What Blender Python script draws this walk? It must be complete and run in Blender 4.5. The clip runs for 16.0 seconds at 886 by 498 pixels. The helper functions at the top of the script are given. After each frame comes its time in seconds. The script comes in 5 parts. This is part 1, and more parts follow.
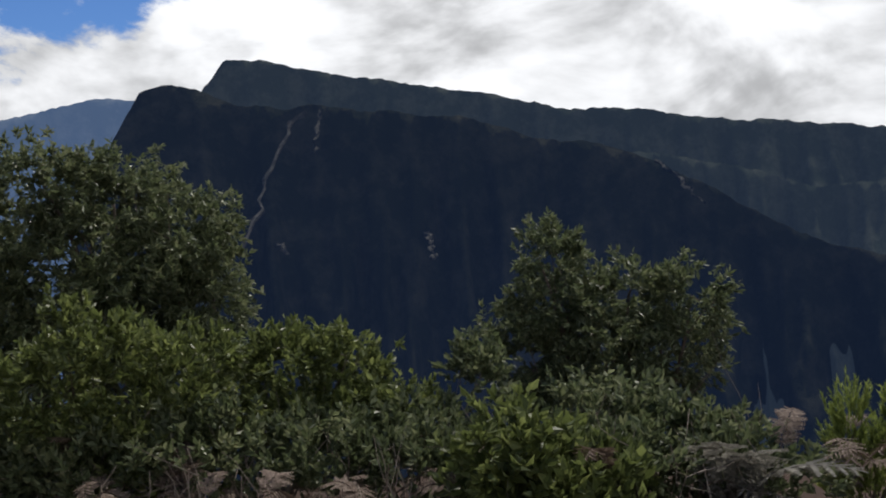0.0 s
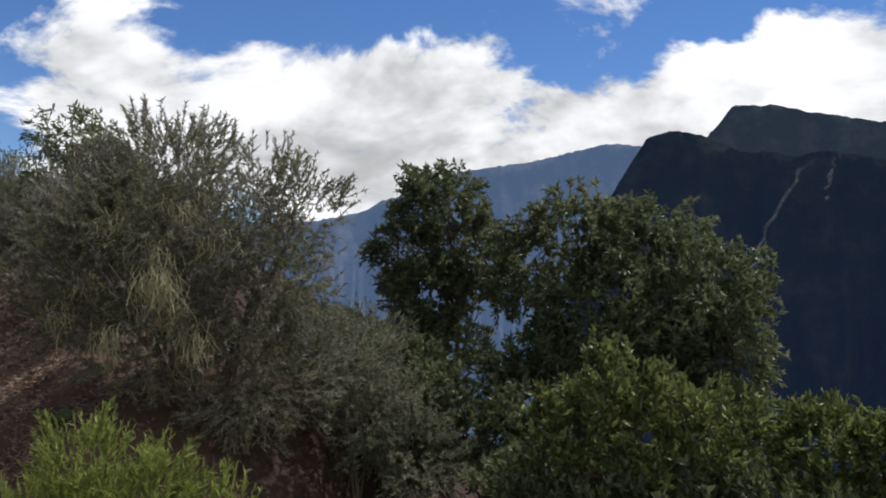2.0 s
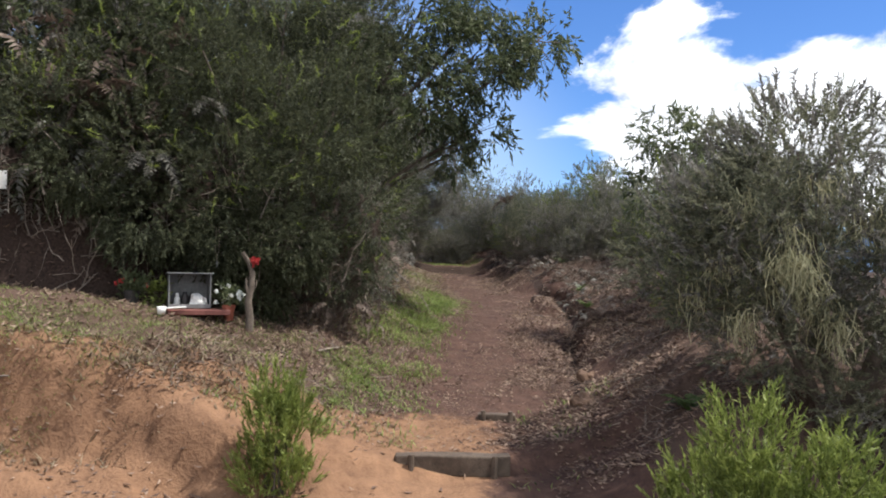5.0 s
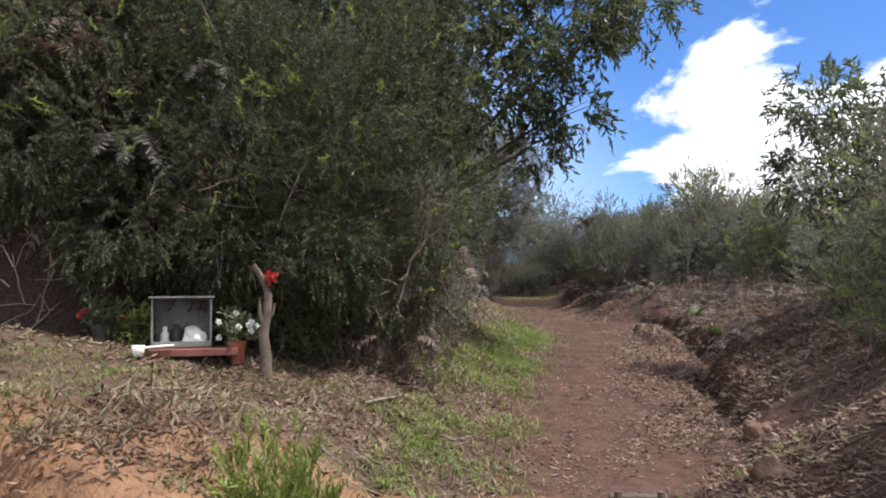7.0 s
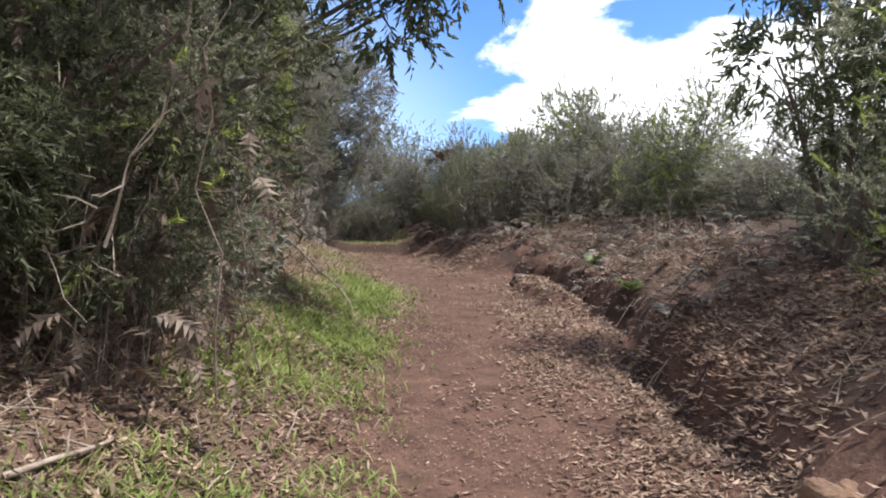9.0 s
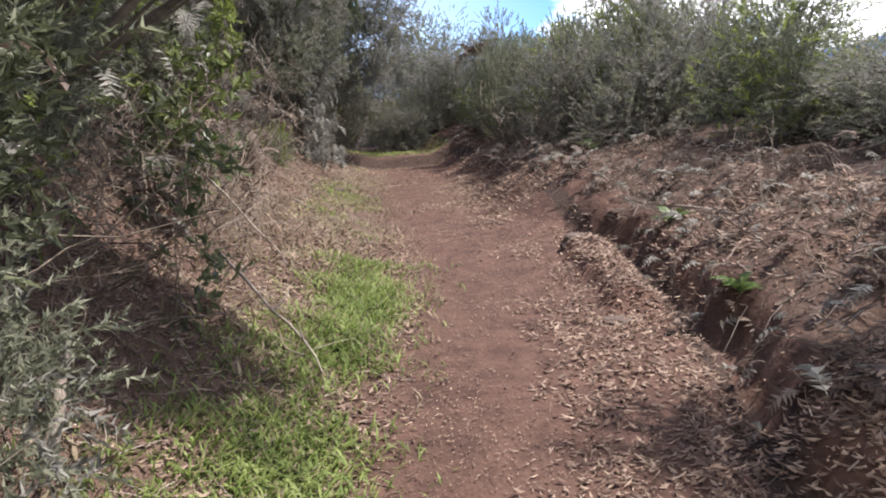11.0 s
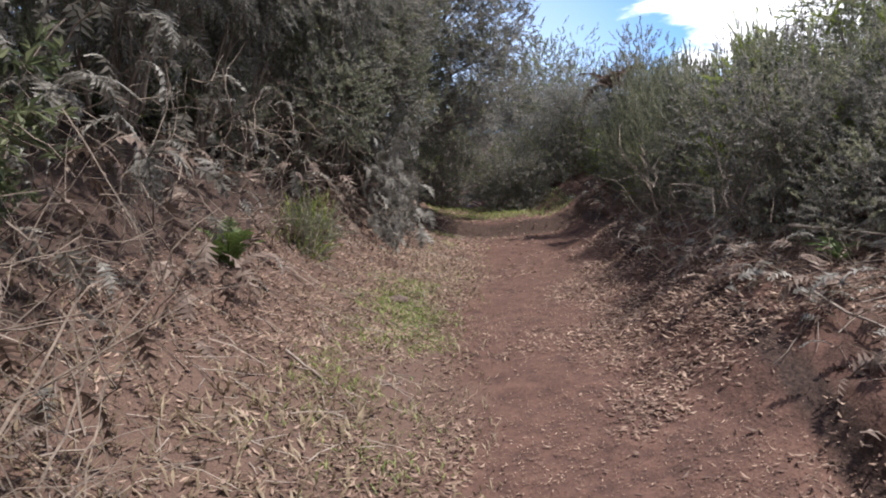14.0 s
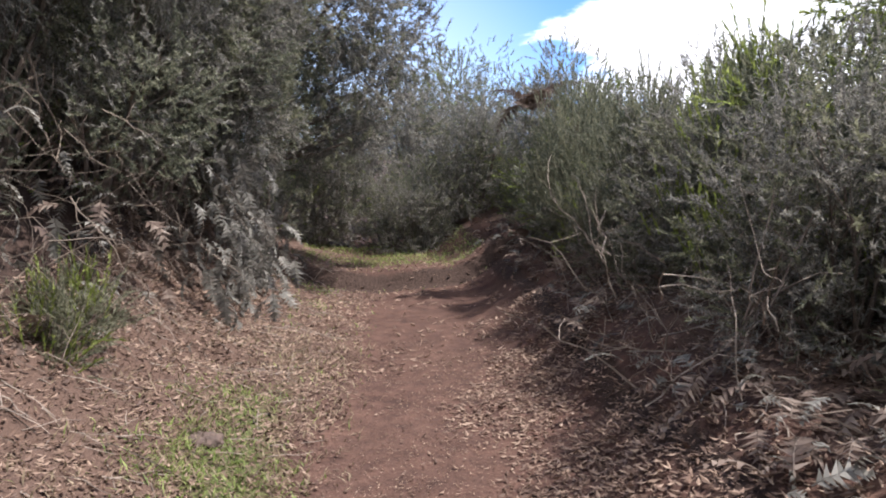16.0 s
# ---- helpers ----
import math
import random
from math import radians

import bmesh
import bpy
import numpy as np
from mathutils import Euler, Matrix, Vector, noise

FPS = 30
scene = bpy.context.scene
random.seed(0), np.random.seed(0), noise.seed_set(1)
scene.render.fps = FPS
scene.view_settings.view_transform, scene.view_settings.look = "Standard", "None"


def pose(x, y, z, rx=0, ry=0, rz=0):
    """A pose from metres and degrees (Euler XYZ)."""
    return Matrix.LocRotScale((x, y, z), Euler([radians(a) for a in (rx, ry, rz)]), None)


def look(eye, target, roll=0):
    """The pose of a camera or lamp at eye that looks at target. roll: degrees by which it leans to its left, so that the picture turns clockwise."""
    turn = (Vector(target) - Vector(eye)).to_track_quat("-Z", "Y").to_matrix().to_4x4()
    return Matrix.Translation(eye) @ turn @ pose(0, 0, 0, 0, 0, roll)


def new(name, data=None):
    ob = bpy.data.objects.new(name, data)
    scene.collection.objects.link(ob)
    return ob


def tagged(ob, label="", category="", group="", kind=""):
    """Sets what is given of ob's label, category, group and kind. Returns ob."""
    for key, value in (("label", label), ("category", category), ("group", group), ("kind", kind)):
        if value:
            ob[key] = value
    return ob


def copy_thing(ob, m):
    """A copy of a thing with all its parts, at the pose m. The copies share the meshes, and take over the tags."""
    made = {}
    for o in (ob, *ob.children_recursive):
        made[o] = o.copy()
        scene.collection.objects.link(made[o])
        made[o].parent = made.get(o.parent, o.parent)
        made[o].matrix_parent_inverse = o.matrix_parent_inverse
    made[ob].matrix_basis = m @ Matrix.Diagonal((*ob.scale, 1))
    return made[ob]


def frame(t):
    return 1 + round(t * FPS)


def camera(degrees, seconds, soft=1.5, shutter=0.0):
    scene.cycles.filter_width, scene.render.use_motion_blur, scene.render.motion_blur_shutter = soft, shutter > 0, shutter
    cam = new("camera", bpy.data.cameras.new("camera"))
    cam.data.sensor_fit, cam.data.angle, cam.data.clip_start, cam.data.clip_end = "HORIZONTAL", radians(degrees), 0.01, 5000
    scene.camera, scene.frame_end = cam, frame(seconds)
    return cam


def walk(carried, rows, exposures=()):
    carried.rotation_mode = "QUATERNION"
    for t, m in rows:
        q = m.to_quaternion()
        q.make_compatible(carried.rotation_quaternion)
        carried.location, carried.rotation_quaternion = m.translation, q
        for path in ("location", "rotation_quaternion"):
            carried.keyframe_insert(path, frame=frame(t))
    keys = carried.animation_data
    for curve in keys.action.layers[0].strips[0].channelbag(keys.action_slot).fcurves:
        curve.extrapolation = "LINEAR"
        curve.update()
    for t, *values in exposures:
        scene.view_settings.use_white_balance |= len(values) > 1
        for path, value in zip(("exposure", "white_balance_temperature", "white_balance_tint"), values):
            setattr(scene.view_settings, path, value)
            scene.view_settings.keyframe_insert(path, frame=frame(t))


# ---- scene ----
cam = camera(55.9, 16.0, soft=1.9)
PATH = [
    (0, (0.709, -0.004, 1.014), (0.599, 1.991, 0.918), -3.6),
    (0.5, (0.652, -0.018, 1.035), (0.113, 1.906, 0.946), -2.9),
    (1, (0.558, -0.004, 1.065), (-0.291, 1.805, 0.99), -2.5),
    (1.5, (0.492, -0.015, 1.074), (-0.553, 1.689, 1.033), -0.9),
    (2, (0.424, -0.061, 1.095), (-0.75, 1.558, 1.13), 1.2),
    (2.5, (0.378, -0.09, 1.101), (-0.93, 1.419, 1.207), 2.6),
    (3, (0.368, -0.105, 1.1), (-1.066, 1.282, 1.234), 2.4),
    (3.5, (0.359, -0.169, 1.102), (-1.276, 0.976, 1.223), 1.4),
    (4, (0.281, -0.252, 1.069), (-1.549, 0.55, 1.167), 0.2),
    (4.5, (0.209, -0.265, 1.01), (-1.687, 0.37, 1.074), 0.5),
    (5, (-0.043, -0.271, 0.912), (-1.955, 0.316, 0.941), 1.4),
    (5.2, (-0.177, -0.247, 0.881), (-2.095, 0.32, 0.903), 1.3),
    (7.3, (-2.75, 0.343, 0.609), (-4.7, 0.766, 0.744), -0.9),
    (7.5, (-3.067, 0.414, 0.538), (-5.01, 0.878, 0.637), -1.0),
    (8, (-3.758, 0.652, 0.43), (-5.669, 1.241, 0.469), -1.8),
    (8.5, (-4.462, 0.904, 0.38), (-6.332, 1.611, 0.419), -0.6),
    (8.7, (-4.724, 0.994, 0.482), (-6.568, 1.768, 0.514), -0.2),
    (10.8, (-6.685, 2.056, 1.311), (-8.554, 2.701, 1.009), -4.6),
    (11, (-6.913, 2.148, 1.333), (-8.783, 2.793, 1.039), -4.7),
    (11.5, (-7.384, 2.396, 1.453), (-9.273, 3.016, 1.242), -5.9),
    (12, (-7.972, 2.673, 1.523), (-9.9, 3.188, 1.39), -4.8),
    (12.5, (-8.645, 2.944, 1.545), (-10.594, 3.374, 1.421), -4.6),
    (13, (-9.331, 3.202, 1.631), (-11.299, 3.538, 1.509), -4.7),
    (13.5, (-9.969, 3.366, 1.644), (-11.934, 3.698, 1.475), -4.3),
    (14, (-10.638, 3.579, 1.673), (-12.595, 3.943, 1.478), -5.1),
    (14.5, (-11.292, 3.776, 1.704), (-13.243, 4.164, 1.499), -4.0),
    (15, (-11.946, 3.969, 1.716), (-13.882, 4.402, 1.462), -3.6),
    (15.5, (-12.564, 4.184, 1.796), (-14.491, 4.683, 1.596), -3.0),
    (16, (-13.161, 4.392, 1.867), (-15.062, 4.989, 1.696), -3.2),
]
walk(cam, [(t, look(eye, target, roll)) for t, eye, target, roll in PATH], [(0, 0.0, 6450, 10), (1.5, 0.1, 6450, 10), (2.5, 0.0, 6450, 10), (3.5, -0.1, 6400, 10), (4, -0.05, 6380, 10), (4.5, 0.4, 6300, 10), (5, 0.75, 6250, 10), (7.5, 0.95, 6300, 11), (8.5, 1.15, 6350, 11), (11, 1.42, 6200, 14), (12, 1.35, 6200, 14), (13.5, 1.15, 6150, 15), (15, 1.12, 6150, 16), (16, 1.32, 6150, 16)])

# ---- world, sun ----
SUN_AZ, SUN_EL = 22.0, 61.0   # degrees clockwise from +y, and above the horizon


def nodes_of(owner):
    owner.use_nodes = True
    tree = owner.node_tree
    tree.nodes.clear()

    def add(kind, **values):
        n = tree.nodes.new(kind)
        for key, value in values.items():
            if key in n.inputs:
                n.inputs[key].default_value = value
            else:
                setattr(n, key, value)
        return n

    return tree, add, tree.links.new


def build_world():
    world = bpy.data.worlds.new("sky")
    scene.world = world
    tree, add, link = nodes_of(world)
    sky = add("ShaderNodeTexSky", sky_type="NISHITA", sun_disc=False)
    sky.sun_elevation, sky.sun_rotation = radians(SUN_EL), radians(SUN_AZ)
    sky.altitude, sky.air_density, sky.dust_density, sky.ozone_density = 1200, 1.0, 0.4, 2.0
    place = add("ShaderNodeTexCoord")
    stretch = add("ShaderNodeMapping")
    stretch.inputs["Scale"].default_value = (1, 1, 1.9)
    stretch.inputs["Location"].default_value = (3.1, 1.7, 0.4)
    link(place.outputs["Generated"], stretch.inputs["Vector"])
    xyz = add("ShaderNodeSeparateXYZ")
    link(place.outputs["Generated"], xyz.inputs[0])

    def noise_at(offset, scale, detail):
        shift = add("ShaderNodeVectorMath", operation="ADD")
        shift.inputs[1].default_value = offset
        link(stretch.outputs[0], shift.inputs[0])
        n = add("ShaderNodeTexNoise", Scale=scale, Detail=detail, Roughness=0.58, Distortion=0.35)
        link(shift.outputs[0], n.inputs["Vector"])
        return n.outputs["Fac"]

    def maths(op, a, b=None, c=None):
        n = add("ShaderNodeMath", operation=op)
        for k, v in enumerate((a, b, c)):
            if v is None:
                continue
            if isinstance(v, (int, float)):
                n.inputs[k].default_value = v
            else:
                link(v, n.inputs[k])
        return n.outputs[0]

    def ramp(value, a, b, lo, hi):
        n = add("ShaderNodeMapRange", interpolation_type="SMOOTHSTEP")
        link(value, n.inputs["Value"])
        for key, v in zip(("From Min", "From Max", "To Min", "To Max"), (a, b, lo, hi)):
            n.inputs[key].default_value = v
        return n.outputs[0]

    up, east = xyz.outputs["Z"], xyz.outputs["X"]
    puff = noise_at((0, 0, 0), 4.2, 9)
    lit = noise_at((0.02, 0.05, 0.13), 4.2, 4)
    # a bank of cumulus low over the ridges, thinning upwards, closed towards the sun
    bank = maths("MULTIPLY", ramp(up, 0.0, 0.09, 0.0, 1.0), ramp(up, 0.17, 0.31, 1.0, 0.0))
    bias = maths("MULTIPLY_ADD", bank, 0.27, -0.11)
    bias = maths("ADD", bias, ramp(east, -0.42, -0.02, 0.0, 0.22))
    bias = maths("ADD", bias, ramp(east, -0.905, -0.83, -0.30, 0.0))
    cover = maths("ADD", puff, bias)
    mask = ramp(cover, 0.50, 0.585, 0.0, 1.0)
    core = ramp(maths("SUBTRACT", puff, lit), -0.22, 0.16, 0.52, 1.12)
    tint = add("ShaderNodeCombineColor")
    link(maths("MULTIPLY", core, 0.97), tint.inputs[0])
    link(maths("MULTIPLY", core, 0.98), tint.inputs[1])
    link(core, tint.inputs[2])
    dim = add("ShaderNodeVectorMath", operation="MULTIPLY")
    link(sky.outputs[0], dim.inputs[0])
    dim.inputs[1].default_value = (0.044, 0.067, 0.099)
    bright = add("ShaderNodeVectorMath", operation="SCALE")
    link(tint.outputs[0], bright.inputs[0])
    bright.inputs["Scale"].default_value = 0.95
    # pale haze low over the ridges, strongest towards the top of the path
    haze = add("ShaderNodeMix", data_type="RGBA")
    link(maths("MULTIPLY", ramp(up, 0.05, 0.48, 0.80, 0.0), ramp(east, -0.965, -0.87, 1.0, 0.08)), haze.inputs["Factor"])
    link(dim.outputs[0], haze.inputs[6])
    haze.inputs[7].default_value = (0.42, 0.52, 0.65, 1)
    both = add("ShaderNodeMix", data_type="RGBA")
    link(mask, both.inputs["Factor"])
    link(haze.outputs[2], both.inputs[6])
    link(bright.outputs[0], both.inputs[7])
    out = add("ShaderNodeBackground", Strength=1.0)
    link(both.outputs[2], out.inputs["Color"])
    link(out.outputs[0], add("ShaderNodeOutputWorld").inputs["Surface"])


build_world()
sun_data = bpy.data.lights.new("sun", "SUN")
sun_data.energy, sun_data.angle, sun_data.color = 4.0, radians(1.5), (1.0, 0.94, 0.85)
sun = new("sun", sun_data)
sun.matrix_world = look((0, 0, 0), (-math.sin(radians(SUN_AZ)) * math.cos(radians(SUN_EL)), -math.cos(radians(SUN_AZ)) * math.cos(radians(SUN_EL)), -math.sin(radians(SUN_EL))))


# ---- materials ----
def leaf_material(name, dark, mid, light, through_light=0.3, rough=0.5, grain=9.0):
    m = bpy.data.materials.new(name)
    tree, add, link = nodes_of(m)
    each = add("ShaderNodeNewGeometry")
    where = add("ShaderNodeTexCoord")
    patch = add("ShaderNodeTexNoise", Scale=2.6, Detail=4.0)
    link(where.outputs["Object"], patch.inputs["Vector"])
    mixv = add("ShaderNodeMath", operation="MULTIPLY_ADD")
    link(patch.outputs["Fac"], mixv.inputs[0])
    mixv.inputs[1].default_value = 0.9
    half = add("ShaderNodeMath", operation="MULTIPLY_ADD")
    link(each.outputs["Random Per Island"], half.inputs[0])
    half.inputs[1].default_value, half.inputs[2].default_value = 0.7, -0.28
    link(half.outputs[0], mixv.inputs[2])
    shade = add("ShaderNodeValToRGB")
    shade.color_ramp.elements[0].color, shade.color_ramp.elements[1].color = (*dark, 1), (*light, 1)
    shade.color_ramp.elements.new(0.5).color = (*mid, 1)
    link(mixv.outputs[0], shade.inputs[0])
    vein = add("ShaderNodeTexNoise", Scale=grain * 6, Detail=2.0)
    link(where.outputs["Object"], vein.inputs["Vector"])
    bump = add("ShaderNodeBump", Strength=0.25, Distance=0.004)
    link(vein.outputs["Fac"], bump.inputs["Height"])
    skin = add("ShaderNodeBsdfPrincipled", Roughness=rough)
    skin.inputs["Specular IOR Level"].default_value = 0.4
    link(shade.outputs[0], skin.inputs["Base Color"])
    link(bump.outputs[0], skin.inputs["Normal"])
    back = add("ShaderNodeBsdfTranslucent")
    link(shade.outputs[0], back.inputs["Color"])
    mix = add("ShaderNodeMixShader", Fac=through_light)
    link(skin.outputs[0], mix.inputs[1])
    link(back.outputs[0], mix.inputs[2])
    link(mix.outputs[0], add("ShaderNodeOutputMaterial").inputs["Surface"])
    return m


def plain_material(name, dark, light, scale=8.0, rough=0.8, bump_size=0.01, metal=0.0, strength=0.5):
    m = bpy.data.materials.new(name)
    tree, add, link = nodes_of(m)
    where = add("ShaderNodeTexCoord")
    big = add("ShaderNodeTexNoise", Scale=scale, Detail=6.0, Roughness=0.65)
    fine = add("ShaderNodeTexNoise", Scale=scale * 9, Detail=4.0)
    for n in (big, fine):
        link(where.outputs["Object"], n.inputs["Vector"])
    mixv = add("ShaderNodeMath", operation="MULTIPLY_ADD")
    link(fine.outputs["Fac"], mixv.inputs[0])
    mixv.inputs[1].default_value = 0.6
    less = add("ShaderNodeMath", operation="MULTIPLY_ADD")
    link(big.outputs["Fac"], less.inputs[0])
    less.inputs[1].default_value, less.inputs[2].default_value = 1.2, -0.4
    link(less.outputs[0], mixv.inputs[2])
    shade = add("ShaderNodeValToRGB")
    shade.color_ramp.elements[0].color, shade.color_ramp.elements[1].color = (*dark, 1), (*light, 1)
    shade.color_ramp.elements[0].position, shade.color_ramp.elements[1].position = 0.2, 0.8
    link(mixv.outputs[0], shade.inputs[0])
    bump = add("ShaderNodeBump", Strength=strength, Distance=bump_size)
    link(mixv.outputs[0], bump.inputs["Height"])
    skin = add("ShaderNodeBsdfPrincipled", Roughness=rough, Metallic=metal)
    link(shade.outputs[0], skin.inputs["Base Color"])
    link(bump.outputs[0], skin.inputs["Normal"])
    link(skin.outputs[0], add("ShaderNodeOutputMaterial").inputs["Surface"])
    return m


def ground_material():
    """Red-brown soil, with the attributes grass, orange and litter saying what lies on it."""
    m = bpy.data.materials.new("soil")
    tree, add, link = nodes_of(m)
    where = add("ShaderNodeTexCoord")

    def noisy(scale, detail=6.0, rough=0.6):
        n = add("ShaderNodeTexNoise", Scale=scale, Detail=detail, Roughness=rough)
        link(where.outputs["Object"], n.inputs["Vector"])
        return n.outputs["Fac"]

    def two(value, a, b, lo=0.3, hi=0.7):
        n = add("ShaderNodeValToRGB")
        n.color_ramp.elements[0].color, n.color_ramp.elements[1].color = (*a, 1), (*b, 1)
        n.color_ramp.elements[0].position, n.color_ramp.elements[1].position = lo, hi
        link(value, n.inputs[0])
        return n.outputs[0]

    def mix(fac, a, b):
        n = add("ShaderNodeMix", data_type="RGBA")
        link(fac, n.inputs["Factor"]), link(a, n.inputs[6]), link(b, n.inputs[7])
        return n.outputs[2]

    def weight(name, breakup, lo, hi):
        a = add("ShaderNodeAttribute", attribute_name=name)
        s = add("ShaderNodeMath", operation="MULTIPLY_ADD")
        link(breakup, s.inputs[0])
        s.inputs[1].default_value = 0.9
        t = add("ShaderNodeMath", operation="SUBTRACT")
        link(a.outputs["Fac"], t.inputs[0])
        t.inputs[1].default_value = 0.45
        link(t.outputs[0], s.inputs[2])
        r = add("ShaderNodeMapRange", interpolation_type="SMOOTHSTEP")
        link(s.outputs[0], r.inputs["Value"])
        r.inputs["From Min"].default_value, r.inputs["From Max"].default_value = lo, hi
        return r.outputs[0]

    coarse, mid, fine, speck = noisy(1.3), noisy(7.0), noisy(45.0), noisy(160.0, 2.0)
    soil = two(mid, (0.036, 0.020, 0.016), (0.112, 0.063, 0.047))
    soil = mix(two(coarse, (0, 0, 0), (0.55, 0.55, 0.55)), soil, two(fine, (0.042, 0.024, 0.018), (0.125, 0.072, 0.053)))
    orange = mix(two(fine, (0.1, 0.1, 0.1), (0.75, 0.75, 0.75)), two(mid, (0.085, 0.044, 0.027), (0.25, 0.14, 0.08)), two(coarse, (0.16, 0.09, 0.052), (0.31, 0.18, 0.105)))
    moss = two(fine, (0.035, 0.045, 0.014), (0.10, 0.115, 0.04))
    litter = two(speck, (0.040, 0.025, 0.019), (0.130, 0.084, 0.063))
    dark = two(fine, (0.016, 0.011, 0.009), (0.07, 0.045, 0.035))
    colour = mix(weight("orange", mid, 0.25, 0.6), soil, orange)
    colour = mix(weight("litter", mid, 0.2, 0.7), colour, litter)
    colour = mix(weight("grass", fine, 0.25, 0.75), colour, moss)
    # dark soil of banks and riser, and shade painted into the gully
    colour = mix(weight("humus_shade", mid, 0.2, 0.6), colour, dark)
    high = add("ShaderNodeMath", operation="MULTIPLY_ADD")
    link(fine, high.inputs[0])
    high.inputs[1].default_value = 0.5
    link(mid, high.inputs[2])
    bump = add("ShaderNodeBump", Strength=0.8, Distance=0.03)
    link(high.outputs[0], bump.inputs["Height"])
    skin = add("ShaderNodeBsdfPrincipled", Roughness=0.95)
    skin.inputs["Specular IOR Level"].default_value = 0.2
    link(colour, skin.inputs["Base Color"])
    link(bump.outputs[0], skin.inputs["Normal"])
    link(skin.outputs[0], add("ShaderNodeOutputMaterial").inputs["Surface"])
    return m


def far_material(name, dark, light, scale, haze_glow, amount):
    """Forest and bare rock far off, with airlight put in as emitted glow."""
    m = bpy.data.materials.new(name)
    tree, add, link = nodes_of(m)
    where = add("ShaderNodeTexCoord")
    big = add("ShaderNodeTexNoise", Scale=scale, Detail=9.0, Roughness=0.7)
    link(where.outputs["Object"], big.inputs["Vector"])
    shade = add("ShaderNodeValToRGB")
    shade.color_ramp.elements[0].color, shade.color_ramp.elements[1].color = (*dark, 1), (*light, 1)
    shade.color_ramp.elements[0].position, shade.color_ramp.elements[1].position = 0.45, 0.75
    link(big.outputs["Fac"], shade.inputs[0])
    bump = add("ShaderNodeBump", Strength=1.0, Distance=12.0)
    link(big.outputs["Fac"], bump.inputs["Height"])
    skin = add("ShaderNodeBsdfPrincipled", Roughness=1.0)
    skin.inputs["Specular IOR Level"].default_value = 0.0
    skin.inputs["Emission Color"].default_value = (*haze_glow, 1)
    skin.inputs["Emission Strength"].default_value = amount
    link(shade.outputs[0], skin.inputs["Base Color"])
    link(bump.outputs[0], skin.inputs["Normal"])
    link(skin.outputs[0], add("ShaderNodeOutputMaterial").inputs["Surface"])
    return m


SOIL = ground_material()
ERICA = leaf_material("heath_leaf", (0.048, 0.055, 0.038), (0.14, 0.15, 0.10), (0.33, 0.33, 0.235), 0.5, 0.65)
# darker green heath over the shrine, its shade also put into the colour
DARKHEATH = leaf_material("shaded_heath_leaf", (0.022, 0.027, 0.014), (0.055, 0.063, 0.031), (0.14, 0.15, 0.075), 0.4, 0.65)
GREYHEATH = leaf_material("grey_heath_leaf", (0.058, 0.058, 0.050), (0.175, 0.17, 0.145), (0.42, 0.40, 0.34), 0.45, 0.7)
ERICA_TIP = leaf_material("young_heath_leaf", (0.08, 0.11, 0.024), (0.19, 0.235, 0.055), (0.36, 0.41, 0.115), 0.5, 0.55)
LICHENED = leaf_material("lichened_heath_leaf", (0.065, 0.07, 0.045), (0.16, 0.165, 0.105), (0.32, 0.32, 0.215), 0.5, 0.75)
GREY = leaf_material("greyed_leaf", (0.065, 0.063, 0.054), (0.16, 0.152, 0.13), (0.33, 0.315, 0.275), 0.35, 0.7)
BROAD = leaf_material("tree_leaf", (0.04, 0.054, 0.024), (0.095, 0.118, 0.055), (0.21, 0.225, 0.12), 0.48, 0.42)
BRIGHT = leaf_material("fresh_leaf", (0.040, 0.053, 0.017), (0.10, 0.125, 0.038), (0.25, 0.285, 0.095), 0.45, 0.42)
DEADLEAF = leaf_material("dry_leaf", (0.060, 0.036, 0.026), (0.155, 0.098, 0.070), (0.36, 0.265, 0.195), 0.15, 0.7)
DEADFERN = leaf_material("dry_fern", (0.055, 0.036, 0.027), (0.12, 0.085, 0.066), (0.23, 0.185, 0.15), 0.25, 0.8)
FERN = leaf_material("fern_leaf", (0.05, 0.08, 0.02), (0.10, 0.15, 0.04), (0.20, 0.26, 0.09), 0.4, 0.5)
GRASS = leaf_material("grass_blade", (0.07, 0.10, 0.022), (0.155, 0.205, 0.052), (0.31, 0.36, 0.12), 0.45, 0.6)
STRAW = leaf_material("straw", (0.085, 0.062, 0.036), (0.17, 0.13, 0.08), (0.30, 0.245, 0.165), 0.25, 0.7)
LICHEN = leaf_material("beard_lichen", (0.24, 0.235, 0.13), (0.42, 0.40, 0.24), (0.58, 0.55, 0.36), 0.4, 0.9)
BARK = plain_material("bark", (0.05, 0.037, 0.028), (0.17, 0.135, 0.105), 14, 0.9, 0.015)
STEM = plain_material("dead_stem", (0.05, 0.037, 0.028), (0.19, 0.15, 0.115), 10, 0.9, 0.004)
TWIG = plain_material("dry_twig", (0.09, 0.07, 0.055), (0.30, 0.25, 0.205), 10, 0.9, 0.004)
STONE = plain_material("stone", (0.035, 0.024, 0.019), (0.13, 0.09, 0.07), 7, 0.9, 0.02)
OCHRE = plain_material("ochre_stone", (0.07, 0.038, 0.024), (0.19, 0.115, 0.072), 7, 0.9, 0.02)
WOOD = plain_material("weathered_wood", (0.04, 0.028, 0.02), (0.13, 0.095, 0.068), 12, 0.85, 0.008)


